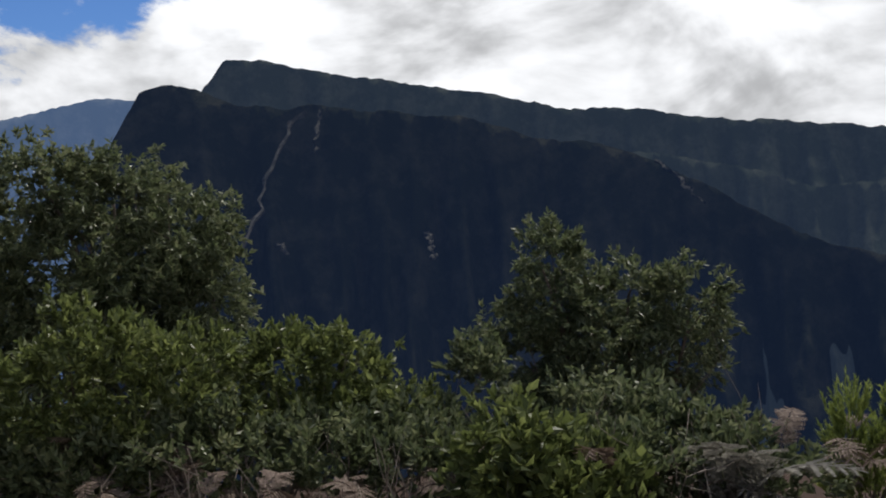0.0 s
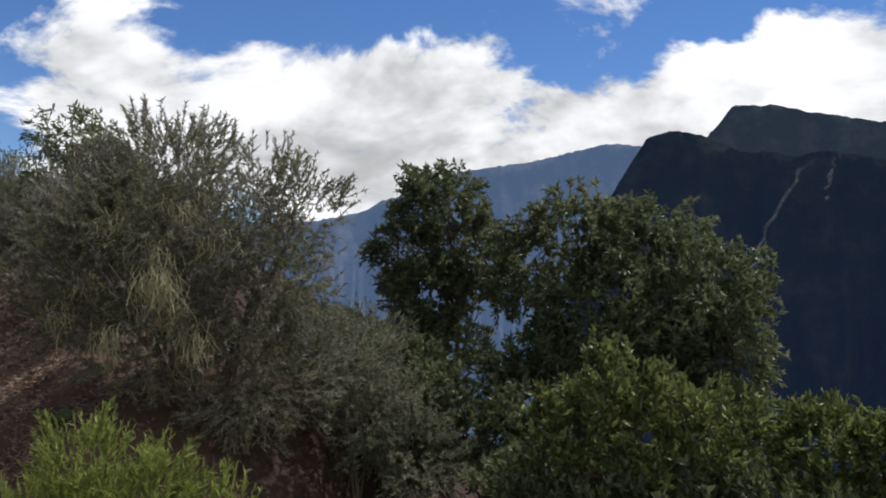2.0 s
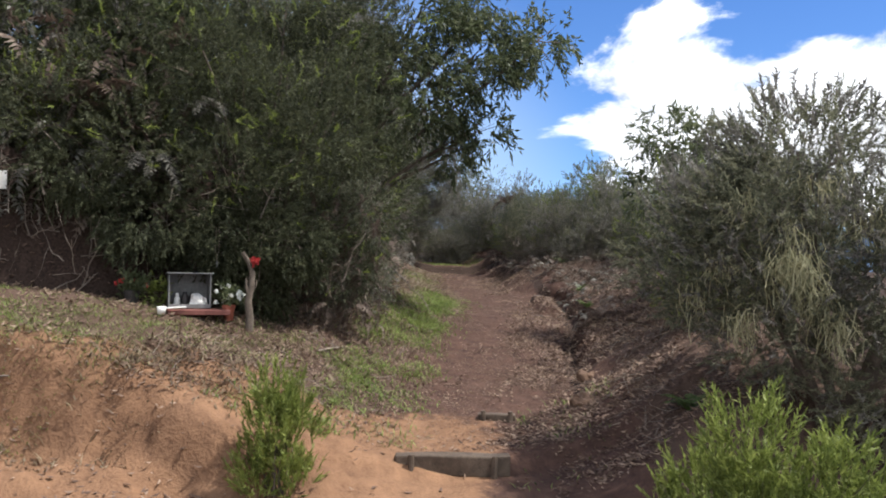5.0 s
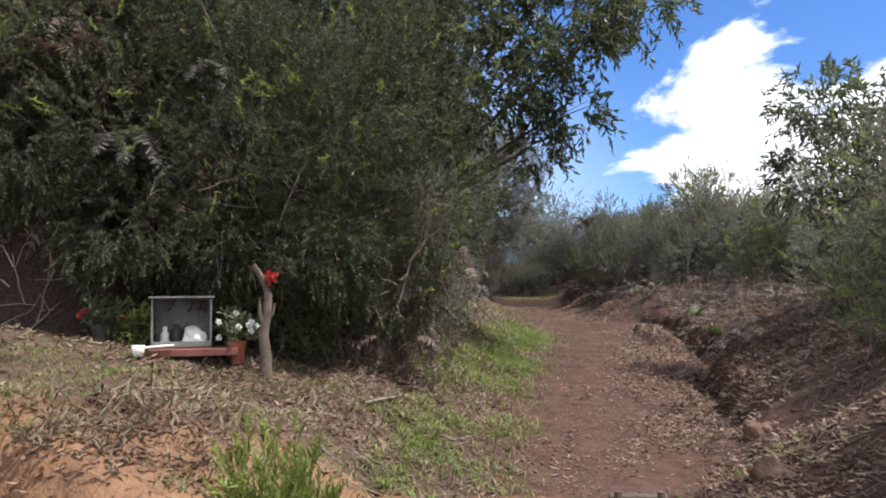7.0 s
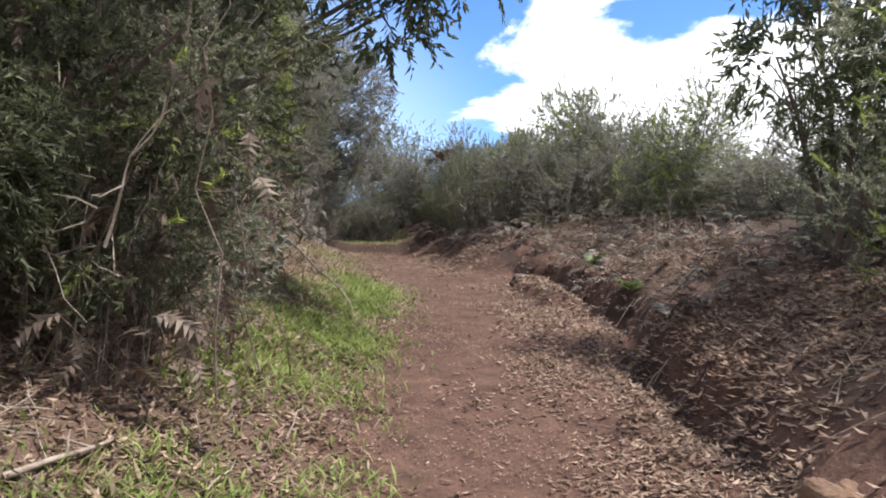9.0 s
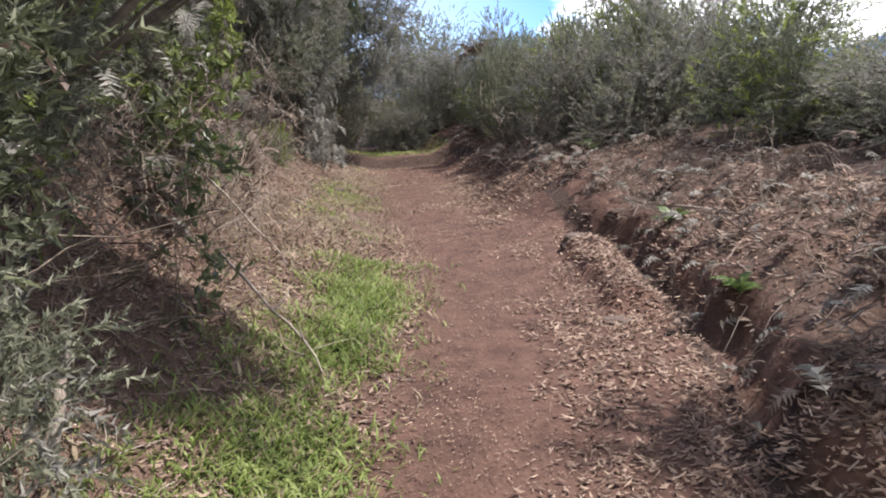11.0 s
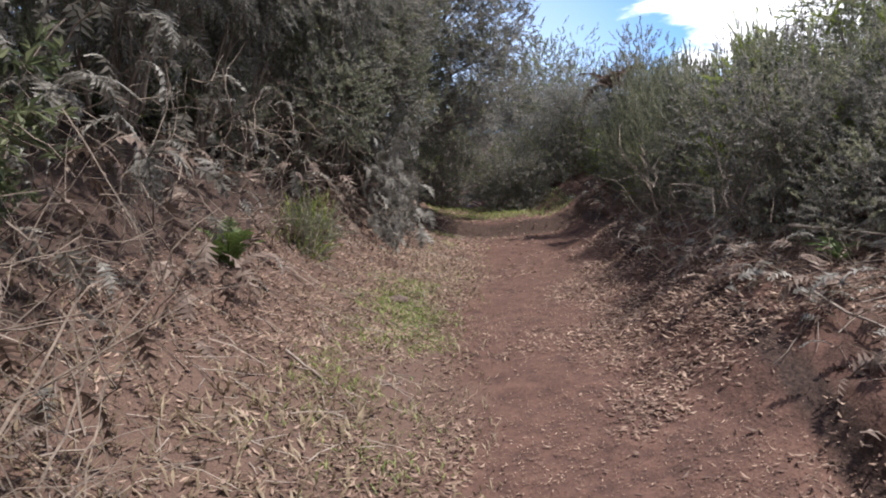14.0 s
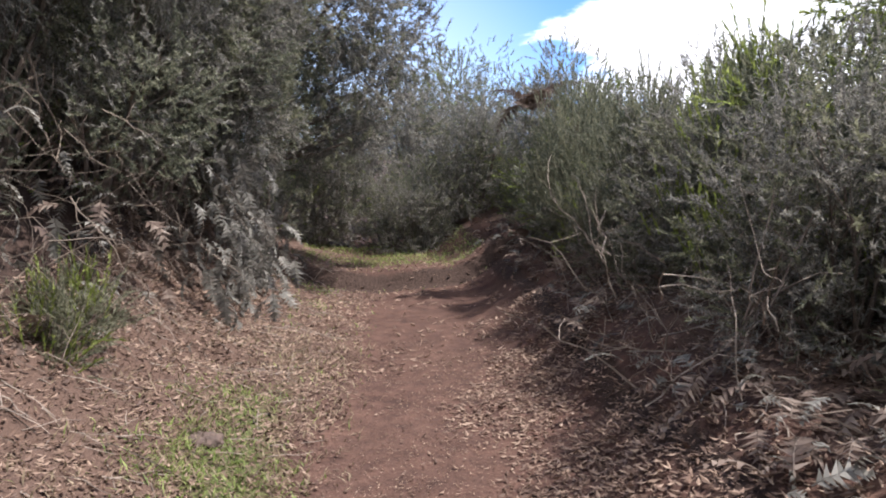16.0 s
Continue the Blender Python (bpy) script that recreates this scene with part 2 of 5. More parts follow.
# ---- building helpers ----
def np_mesh(name, verts, faces, material, smooth=False):
    verts = np.asarray(verts, dtype=np.float32)
    faces = np.asarray(faces, dtype=np.int32)
    n, k = faces.shape
    me = bpy.data.meshes.new(name)
    me.vertices.add(len(verts)), me.loops.add(n * k), me.polygons.add(n)
    me.vertices.foreach_set("co", verts.ravel())
    me.loops.foreach_set("vertex_index", faces.ravel())
    me.polygons.foreach_set("loop_start", np.arange(0, n * k, k, dtype=np.int32))
    me.polygons.foreach_set("use_smooth", np.full(n, smooth))
    me.update(calc_edges=True)
    me.materials.append(material)
    return me


def thing(name, label, category, at, group="", kind=""):
    ob = new(name)
    ob.empty_display_size = 0.2
    ob.location = at
    return tagged(ob, label, category, group, kind)


def mpart(name, me, parent, label=""):
    ob = new(name, me)
    ob.parent = parent
    return tagged(ob, label) if label else ob


def part(name, bm, material, parent, label="", smooth=False):
    me = bpy.data.meshes.new(name)
    bm.to_mesh(me)
    bm.free()
    me.materials.append(material)
    me.polygons.foreach_set("use_smooth", np.full(len(me.polygons), smooth))
    return mpart(name, me, parent, label)


def box(bm, x, y, z, w, d, h, turn=0.0, bevel=0.0):
    """A box with its foot's centre at x, y, z."""
    made = bmesh.ops.create_cube(bm, size=1, matrix=pose(x, y, z + h / 2, 0, 0, turn) @ Matrix.Diagonal((w, d, h, 1)))
    if bevel:
        edges = list({e for v in made["verts"] for e in v.link_edges})
        bmesh.ops.bevel(bm, geom=edges, offset=bevel, segments=2, affect="EDGES", profile=0.6)


def unit(v):
    return v / np.maximum(np.linalg.norm(v, axis=-1, keepdims=True), 1e-9)


def wobble(p, seed, freq=1.0):
    """Smooth pseudo-noise of about -1 to 1 at the points p."""
    rng = np.random.default_rng(seed)
    out = 0
    for k in range(6):
        f = freq * (0.7 + 0.45 * k)
        out = out + np.sin(p @ (unit(rng.normal(size=3)) * f * 2.4) + rng.uniform(0, 6.28)) / (1 + 0.5 * k)
    return out / 2.2


def leaf_quads(at, along, side, length, width, curl=0.0):
    """One bent diamond leaf a row: foot, two shoulders, tip."""
    normal = unit(np.cross(along, side))
    side = unit(np.cross(normal, along))
    length, width = np.asarray(length).reshape(-1, 1), np.asarray(width).reshape(-1, 1)
    mid = at + along * length * 0.45
    v = np.stack([at, mid + side * width / 2 + normal * width * 0.18, at + along * length - normal * length * curl, mid - side * width / 2 + normal * width * 0.18], axis=1)
    return v.reshape(-1, 3), np.arange(len(at) * 4).reshape(-1, 4)


def leaf_tris(at, along, side, length, width):
    """One slim pointed leaf a row."""
    length, width = np.asarray(length).reshape(-1, 1), np.asarray(width).reshape(-1, 1)
    v = np.stack([at + side * width / 2, at + along * length, at - side * width / 2], axis=1)
    return v.reshape(-1, 3), np.arange(len(at) * 3).reshape(-1, 3)


def tubes(lines, sides=4):
    """Lines: lists of (points, first radius, last radius). Returns verts and quads."""
    vs, fs, base = [], [], 0
    for pts, r0, r1 in lines:
        pts = np.asarray(pts, float)
        n = len(pts)
        d = unit(np.gradient(pts, axis=0))
        ref = np.where(np.abs(d[:, 2:3]) > 0.9, np.array([[1.0, 0, 0]]), np.array([[0, 0, 1.0]]))
        a = unit(np.cross(d, ref))
        b = np.cross(d, a)
        r = np.linspace(r0, r1, n)[:, None, None]
        ang = np.arange(sides) * 2 * math.pi / sides
        ring = pts[:, None] + r * (a[:, None] * np.cos(ang)[None, :, None] + b[:, None] * np.sin(ang)[None, :, None])
        vs.append(ring.reshape(-1, 3))
        i = np.arange(n - 1)[:, None] * sides
        j = np.arange(sides)[None]
        k = (j + 1) % sides
        fs.append((np.stack([i + j, i + k, i + sides + k, i + sides + j], axis=-1) + base).reshape(-1, 4))
        base += n * sides
    return np.concatenate(vs), np.concatenate(fs)


def bent(rng, a, b, n=6, sway=0.12):
    """A wavering line from a to b."""
    a, b = np.asarray(a, float), np.asarray(b, float)
    s = np.linspace(0, 1, n)[:, None]
    line = a + (b - a) * s
    push = np.cumsum(rng.normal(size=(n, 3)), axis=0) * sway * np.linalg.norm(b - a) / n
    return line + push * s * (1.3 - s)


def crown(blobs, twigs, per, length, width, seed, lift=0.5, spread=0.8, reach=0.16, curl=0.1, inner=0.45, droop=0.0, floor=None, slim=False, sprays=26):
    """Leaves on short twigs all through the shell of the blobs (x, y, z, rx, ry, rz)."""
    rng = np.random.default_rng(seed)
    blobs = np.asarray(blobs, float)
    share = (blobs[:, 3] * blobs[:, 4] * blobs[:, 5]) ** (2 / 3)
    pick = rng.choice(len(blobs), twigs, p=share / share.sum())
    # the twigs gather in sprays, with gaps between them
    heads = unit(rng.normal(size=(len(blobs), sprays, 3)))
    push = rng.uniform(0.82, 1.2, (len(blobs), sprays))
    which = rng.integers(0, sprays, twigs)
    loose = rng.random(twigs) < 0.2
    d = unit(heads[pick, which] + rng.normal(size=(twigs, 3)) * np.where(loose, 1.2, 0.17)[:, None])
    lump = np.where(loose, 0.92, push[pick, which])
    lump = lump + 0.12 * wobble(d * 2.2 + pick[:, None] * 3.1, seed + 1, 1.0) + 0.10 * wobble(d * 5.0 + pick[:, None], seed + 2, 1.0)
    rad = (1 - (1 - inner) * rng.random(twigs) ** 1.8) * lump
    root = blobs[pick, :3] + d * rad[:, None] * blobs[pick, 3:]
    way = unit(d * 0.8 + np.array([0, 0, lift]) + rng.normal(size=(twigs, 3)) * 0.35)
    s = np.tile(np.linspace(0.1, 1, per), twigs)
    root, way = np.repeat(root, per, axis=0), np.repeat(way, per, axis=0)
    n = len(root)
    big = np.repeat(rng.uniform(0.7, 1.35, twigs), per)
    at = root + way * (s * reach * big)[:, None] + np.array([0, 0, -droop]) * (s * s * reach)[:, None]
    along = unit(way * (1.0 - 0.3 * spread) + rng.normal(size=(n, 3)) * spread * 0.62 + np.array([0, 0, -droop]) * 0.8)
    side = unit(np.cross(along, rng.normal(size=(n, 3))))
    size = rng.uniform(0.65, 1.3, n)
    if floor is not None:
        keep = at[:, 2] > floor
        at, along, side, size = at[keep], along[keep], side[keep], size[keep]
    if slim:
        return leaf_tris(at, along, side, length * size, width * size)
    return leaf_quads(at, along, side, length * size, width * size, curl)


def blobs_for(rng, w, d, h, n=8, low=0.25):
    """Overlapping lumps that fill a bush w x d x h, standing on z = 0."""
    out = [(0, 0, h * 0.55, w * 0.33, d * 0.33, h * 0.42)]
    for k in range(5):
        a = 2 * math.pi * (k + rng.random() * 0.6) / 5
        out.append((math.cos(a) * w * 0.26, math.sin(a) * d * 0.26, h * rng.uniform(0.08, 0.18), w * 0.22, d * 0.22, h * rng.uniform(0.14, 0.2)))
    for k in range(n):
        a = 2 * math.pi * (k + rng.random() * 0.8) / n
        r = rng.uniform(0.45, 0.8)
        z = rng.uniform(low, 0.8) * h
        f = rng.uniform(0.17, 0.27)
        out.append((math.cos(a) * r * w * 0.42, math.sin(a) * r * d * 0.42, z, w * f, d * f, h * rng.uniform(0.15, 0.25)))
    return out


def limbs(rng, blobs, trunk_r, stems=3, twigs=40, base=(0, 0, -0.15)):
    """Stems from the foot into the lumps, with finer branches."""
    lines = []
    order = list(range(len(blobs)))
    for k in order:
        c = np.array(blobs[k][:3])
        foot = np.array(base) + rng.normal(size=3) * np.array([1, 1, 0]) * trunk_r * (1.2 if stems > 1 else 0.2)
        fork = foot + (c - foot) * rng.uniform(0.4, 0.55) + np.array([0, 0, 0.05])
        line = np.concatenate([bent(rng, foot, fork, 5, 0.25)[:-1], bent(rng, fork, c, 5, 0.3)])
        lines.append((line, trunk_r * rng.uniform(0.6, 1.0), trunk_r * 0.22))
        for _ in range(max(1, twigs // len(blobs))):
            s = line[rng.integers(4, len(line))]
            e = c + unit(rng.normal(size=3)) * np.array(blobs[k][3:]) * rng.uniform(0.7, 1.05)
            lines.append((bent(rng, s, e, 5, 0.3), trunk_r * 0.2, trunk_r * 0.05))
    return tubes(lines, 5)


# ---- the lie of the land ----
AXIS_X = np.array([-60, -30, -26.4, -22.5, -18.0, -16.7, -12.1, -10.4, -8.5, -5.5, -3, 0, 6, 60.0])
AXIS_Y = np.array([5.8, 7.5, 7.5, 7.0, 5.79, 5.40, 4.40, 3.68, 2.75, 1.55, 0.4, -0.4, -0.9, -4.0])
AXIS_Z = np.array([2.6, 0.75, 0.58, 0.49, 0.39, 0.34, 0.15, 0.08, -0.17, -0.50, -0.66, -0.55, -0.55, -0.5])


def step(a, b, v):
    t = np.clip((v - a) / (b - a), 0, 1)
    return t * t * (3 - 2 * t)


def axis(x):
    """The path's middle line: y and height there (softened)."""
    y = sum(np.interp(x + o, AXIS_X, AXIS_Y) for o in (-0.9, -0.45, 0, 0.45, 0.9)) / 5
    z = sum(np.interp(x + o, AXIS_X, AXIS_Z) for o in (-0.5, 0, 0.5)) / 3
    return y, z


def lump(x, y, f, seed):
    return wobble(np.stack([np.asarray(x, float), np.asarray(y, float), np.zeros(np.shape(x))], axis=-1), seed, f)


def across(x, y):
    """How far right of the path's middle, square to it."""
    yc, _ = axis(x)
    return (y - yc) * 0.93


def ground_z(x, y):
    x, y = np.asarray(x, float), np.asarray(y, float)
    yc, zc = axis(x)
    d = (y - yc) * 0.93
    w1 = lump(x, y, 0.8, 11) * 0.12
    # two low steps at the end of the path, and the log step at its start
    zc = zc + 0.21 * step(-22.78, -22.94, x + 0.05 * lump(x, y, 2.2, 37)) + 0.09 * step(-5.42, -5.52, x) - 0.04
    # left side: a strip of grass, then a bank; before the shrine a wide gentle rise
    narrow = np.interp(-d, [0.4, 0.8, 1.1, 1.7, 2.1, 2.7, 3.6, 6, 12, 60], [0, 0.07, 0.17, 0.42, 0.75, 1.45, 2.1, 2.8, 4.0, 9.0])
    wide = np.interp(-d, [0.4, 0.9, 1.6, 2.4, 3.2, 5, 12, 60], [0, 0.08, 0.36, 0.60, 0.72, 0.85, 1.3, 2.0])
    inside = np.minimum(-(x + 8.25 + w1 * 2), -(d + 2.25 + w1 * 2))
    cliff = step(0.0, 0.3, inside) * 1.05 + np.clip(inside, 0, 30) * 0.28
    blend = step(-9.2, -10.4, x)
    left = (wide + cliff) * (1 - blend) + np.maximum(narrow, 0) * blend
    terrace = step(-5.80, -6.08, x + 0.55 * np.clip(y + 0.7, -0.3, 2.0) * -1 + w1 * 1.5 + 0.10 * lump(x, y, 2.6, 33) + 0.05 * lump(x, y, 7.5, 34))
    left = left * np.where(x > -8, terrace, 1.0)
    # right side: a washed-out gully, then a bank that ends over the valley
    dr = d + 0.16 * lump(x, y, 0.9, 15) + 0.06 * lump(x, y, 3.0, 16)
    cut = step(-14.6, -13.2, x)
    deep = step(-6.9, -8.4, x)
    trench = np.interp(dr, [0.50, 0.80, 0.92, 1.02, 1.18, 1.5, 2.0, 3.2, 5.0, 7.0], [0, 0.0, -0.11, -0.09, 0.20, 0.36, 0.54, 0.76, 0.85, 0.6])
    slope = np.interp(dr, [0.5, 0.9, 1.3, 1.7, 2.2, 3.2, 5.0, 7.0], [0, 0.06, 0.22, 0.42, 0.58, 0.76, 0.85, 0.6])
    right = cut * (trench * deep + slope * (1 - deep))
    right = right + (1 - cut) * np.interp(dr, [0.48, 0.72, 1.0, 1.5, 2.2, 3.2, 5.0, 7.0], [0, 0.08, 0.30, 0.54, 0.68, 0.8, 0.85, 0.6])
    # a block of firmer earth left standing beside the gully
    front = np.interp(x, [-13.05, -11.1], [5.30, 4.60]) + 0.05 * lump(x, y, 3.0, 36)
    right = right + 0.11 * step(0.0, 0.09, y - front) * step(-13.2, -12.95, x) * step(-11.0, -11.25, x) * step(1.0, 0.88, dr)
    near_log = step(-8.5, -6.0, x)
    right = right + near_log * np.interp(d, [0.7, 1.3, 1.8], [0, 0.10, 0.18])
    bank = step(-3.6, -5.0, x)
    look_out = np.interp(y, [1.5, 3.0, 4.2, 5.0, 5.8], [0, -0.04, -0.15, -0.45, -1.2])
    side = np.where(d > 0, right * bank + look_out * (1 - bank), left)
    edge = np.maximum(0, y - np.interp(x, [-40, -12, -6, -4, 2, 20], [16, 11.5, 6.6, 5.5, 5.3, 5.5]))
    fall = -520 * (1 - np.exp(-edge / 620.0)) - 0.35 * np.minimum(edge, 60)
    soft = 0.022 * lump(x, y, 2.6, 12) + 0.012 * lump(x, y, 7.0, 13)
    rough = np.where(np.abs(d - 0.1) > 0.75, 1.0, 0.45)
    worn = step(-7.0, -6.3, x) * step(-3.2, -4.2, x) * step(0.2, -0.6, d)
    soft = soft + worn * (0.06 * lump(x, y, 1.9, 19) + 0.06 * np.abs(lump(x, y, 4.2, 20)) + 0.028 * lump(x, y, 10.0, 27) + 0.015 * lump(x, y, 19.0, 35))
    return zc + side + fall + (soft + (0.03 * lump(x, y, 1.4, 14) + 0.035 * lump(x, y, 3.4, 17) + 0.02 * lump(x, y, 9.0, 18)) * step(0.8, 1.6, np.abs(d))) * rough


def gz(x, y):
    return float(ground_z(np.array([x]), np.array([y]))[0])


def at_path(x, d):
    """The point of the ground at x, d metres right of the path's middle."""
    y = float(axis(np.array([x]))[0][0]) + d / 0.93
    return x, y, gz(x, y)


def spaced(lo, hi, fine, far):
    mid = np.arange(lo, hi, fine)
    out = [hi]
    gap = fine
    while out[-1] < far:
        gap *= 1.16
        out.append(out[-1] + gap)
    low, gap = [lo], fine
    while low[-1] > -far:
        gap *= 1.16
        low.append(low[-1] - gap)
    return np.concatenate([np.array(low[:0:-1]), mid, np.array(out)])


def build_ground():
    xs, ys = spaced(-25.0, 1.5, 0.07, 4600), spaced(-3.5, 9.0, 0.07, 4600)
    X, Y = np.meshgrid(xs, ys, indexing="ij")
    Z = ground_z(X, Y)
    n, m = X.shape
    i, j = np.meshgrid(np.arange(n - 1), np.arange(m - 1), indexing="ij")
    a = (i * m + j).ravel()
    me = np_mesh("ground", np.stack([X, Y, Z], axis=-1).reshape(-1, 3), np.stack([a, a + m, a + m + 1, a + 1], axis=1), SOIL, True)
    d = across(X, Y)
    far = step(0, 4, np.maximum(np.maximum(-25 - X, X - 3), np.maximum(-3.5 - Y, Y - 9)))
    grass = np.exp(-((d + 0.85 + 0.18 * lump(X, Y, 0.7, 21)) / 0.32) ** 2) * step(-22, -17, X) * step(-5.2, -5.9, X) * (0.35 + 0.45 * lump(X, Y, 1.1, 22))
    grass = np.maximum(grass, 0.45 * step(-6.0, -6.3, X) * step(-7.6, -7.0, X) * step(-1.4, -2.2, d) * (0.6 + 0.4 * lump(X, Y, 1.2, 23)))
    orange = step(-6.9, -5.9, X) * step(0.7, -0.3, d) * step(-2.6, -3.6, X + 1.0 * step(-0.5, -3, d))
    litter = np.maximum(step(-0.3, -1.1, d + 0.3 * lump(X, Y, 1.6, 25)) * (0.75 + 0.25 * lump(X, Y, 0.9, 24)), step(1.15, 1.5, d) * 0.9)
    litter = litter * (1 - 0.9 * orange)
    humus_shade = np.maximum(step(-2.0, -2.5, d) * 0.9, step(2.0, 2.6, d) * 0.9) * np.where(X > -8, step(-7.9, -8.3, X) + step(2.2, 3.2, d), 1)
    # gully bottom darkened: its shade is put into the soil colour
    humus_shade = np.maximum(humus_shade, 0.75 * np.exp(-((d - 0.99) / 0.09) ** 2) * step(-5.5, -6.5, X))
    # dark band along the riser at the end of the path
    humus_shade = np.maximum(humus_shade, 0.85 * np.exp(-((X + 22.84) / 0.13) ** 2) * step(1.6, 1.0, np.abs(d)))
    for name, value in (("grass", grass + far * 0.2), ("orange", orange), ("litter", litter * (1 - far)), ("humus_shade", np.maximum(humus_shade, far * 0.8))):
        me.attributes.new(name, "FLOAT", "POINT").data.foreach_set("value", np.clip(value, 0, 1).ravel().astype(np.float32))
    tagged(new("ground", me), "red-brown earth of a worn footpath with banks", "ground", kind="structure")


build_ground()


# ---- far mountains ----
def mountain(name, label, crest, near, crest_at, foot_z, material, seed, gullies, rough=0.05, bow=1.6):
    """A range: crest is (azimuth, elevation) in degrees from the look-out; the face comes towards the valley."""
    crest = np.array(crest, float) + np.array([-0.9, 0.0])
    az = np.linspace(crest[0, 0], crest[-1, 0], 300)
    el = np.interp(az, crest[:, 0], crest[:, 1])
    el = el + 0.10 * lump(az * 0.9, az * 0, 1.0, seed) + 0.07 * lump(az * 3.7, az * 0, 1.0, seed + 1) + 0.04 * lump(az * 11, az * 0, 1.0, seed + 5)
    v = np.concatenate([np.linspace(-0.25, 0, 6)[:-1], np.linspace(0, 1, 70)])
    A, V = np.meshgrid(np.radians(az), v, indexing="ij")
    top = np.tan(np.radians(el))[:, None] * crest_at
    run = np.clip(V, 0, 1)
    gul = np.abs(lump(A * gullies + 0.25 * lump(A * 20, V * 2, 1, seed + 2), V * 1.2, 1.0, seed + 3))
    fine = np.abs(lump(A * gullies * 3.3, V * 5, 1.0, seed + 4))
    R = crest_at + (near - crest_at) * run + np.where(V < 0, -V, 0) * crest_at
    R = R + (crest_at - near) * (0.35 * gul + 0.14 * fine - 0.2) * np.sin(np.pi * np.clip(run, 0, 1)) ** 0.7
    Z = top - (top - foot_z) * run ** (1 / bow) - np.where(V < 0, -V, 0) * crest_at * 0.5
    Z = Z + (crest_at - near) * rough * lump(A * gullies * 1.7, V * 9, 1.0, seed + 6) * np.sin(np.pi * run)
    X, Y = R * np.sin(A), R * np.cos(A)
    n, m = A.shape
    i, j = np.meshgrid(np.arange(n - 1), np.arange(m - 1), indexing="ij")
    a = (i * m + j).ravel()
    me = np_mesh(name, np.stack([X, Y, Z + 1.0], axis=-1).reshape(-1, 3), np.stack([a, a + 1, a + m + 1, a + m], axis=1), material, True)
    return tagged(new(name, me), label, "mountain", kind="structure")


# the last two values are each range's blue haze, glowing from its surface
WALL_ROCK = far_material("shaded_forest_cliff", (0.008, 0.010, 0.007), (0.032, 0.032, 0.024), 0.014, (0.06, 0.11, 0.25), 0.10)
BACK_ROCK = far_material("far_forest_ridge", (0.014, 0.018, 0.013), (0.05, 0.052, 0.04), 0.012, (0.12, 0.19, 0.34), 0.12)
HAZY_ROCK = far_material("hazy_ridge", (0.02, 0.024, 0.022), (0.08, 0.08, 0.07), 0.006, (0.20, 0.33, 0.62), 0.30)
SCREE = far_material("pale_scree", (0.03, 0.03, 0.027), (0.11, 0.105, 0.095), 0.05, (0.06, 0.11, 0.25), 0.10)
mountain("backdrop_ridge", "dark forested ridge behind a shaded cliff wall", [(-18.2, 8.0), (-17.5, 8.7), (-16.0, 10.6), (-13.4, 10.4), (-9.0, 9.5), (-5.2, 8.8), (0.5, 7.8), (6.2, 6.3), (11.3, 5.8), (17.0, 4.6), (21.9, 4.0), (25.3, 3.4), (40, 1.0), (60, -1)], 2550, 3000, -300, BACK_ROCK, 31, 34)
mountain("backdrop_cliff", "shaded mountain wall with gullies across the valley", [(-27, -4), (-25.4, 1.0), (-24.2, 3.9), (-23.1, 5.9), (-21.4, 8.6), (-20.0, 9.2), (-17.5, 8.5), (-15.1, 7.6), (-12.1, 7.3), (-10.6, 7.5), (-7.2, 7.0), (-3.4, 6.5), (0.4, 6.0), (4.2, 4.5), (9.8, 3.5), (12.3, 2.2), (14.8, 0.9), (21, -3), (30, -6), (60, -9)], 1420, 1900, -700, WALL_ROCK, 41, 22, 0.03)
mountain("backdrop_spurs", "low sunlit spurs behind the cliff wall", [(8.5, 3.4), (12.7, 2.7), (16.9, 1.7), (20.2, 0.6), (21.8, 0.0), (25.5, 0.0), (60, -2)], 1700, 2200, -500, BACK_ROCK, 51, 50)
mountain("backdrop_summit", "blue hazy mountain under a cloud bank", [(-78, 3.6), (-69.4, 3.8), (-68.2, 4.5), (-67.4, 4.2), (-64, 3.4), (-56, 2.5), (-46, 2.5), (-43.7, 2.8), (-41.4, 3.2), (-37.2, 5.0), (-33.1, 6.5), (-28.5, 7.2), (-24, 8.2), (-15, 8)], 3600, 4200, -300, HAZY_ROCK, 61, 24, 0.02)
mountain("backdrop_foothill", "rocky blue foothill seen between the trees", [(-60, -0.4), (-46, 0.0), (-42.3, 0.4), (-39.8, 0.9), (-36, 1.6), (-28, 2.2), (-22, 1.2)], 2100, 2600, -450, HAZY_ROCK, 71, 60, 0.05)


def scree_rib():
    """A pale bare rib that runs down the cliff wall."""
    rng = np.random.default_rng(3)
    lines = []
    for az0, el0, az1, el1, r in [(-11.2, 7.0, -15.8, -2.2, 9.0), (-9.9, 7.0, -10.6, 4.4, 5.0), (12.3, 2.3, 15.2, -0.6, 5.0), (-13.4, -1.6, -12.8, -2.4, 9.0), (-3.2, -1.5, -2.8, -3.4, 7.0)]:
        s = np.linspace(0, 1, 14)
        az, el = az0 - 0.9 + (az1 - az0) * s ** 0.8 + rng.normal(size=14) * 0.12, el0 + (el1 - el0) * s
        R = 1820 - 420 * s
        a, e = np.radians(az), np.radians(el)
        lines.append((np.stack([R * np.sin(a), R * np.cos(a), R * np.tan(e) + 1], axis=1), r * 0.5, r * 0.25))
    v, f = tubes(lines, 6)
    v = v + np.random.default_rng(4).normal(size=v.shape) * 2.0
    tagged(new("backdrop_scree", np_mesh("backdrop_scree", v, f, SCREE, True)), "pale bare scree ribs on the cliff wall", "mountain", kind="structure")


scree_rib()


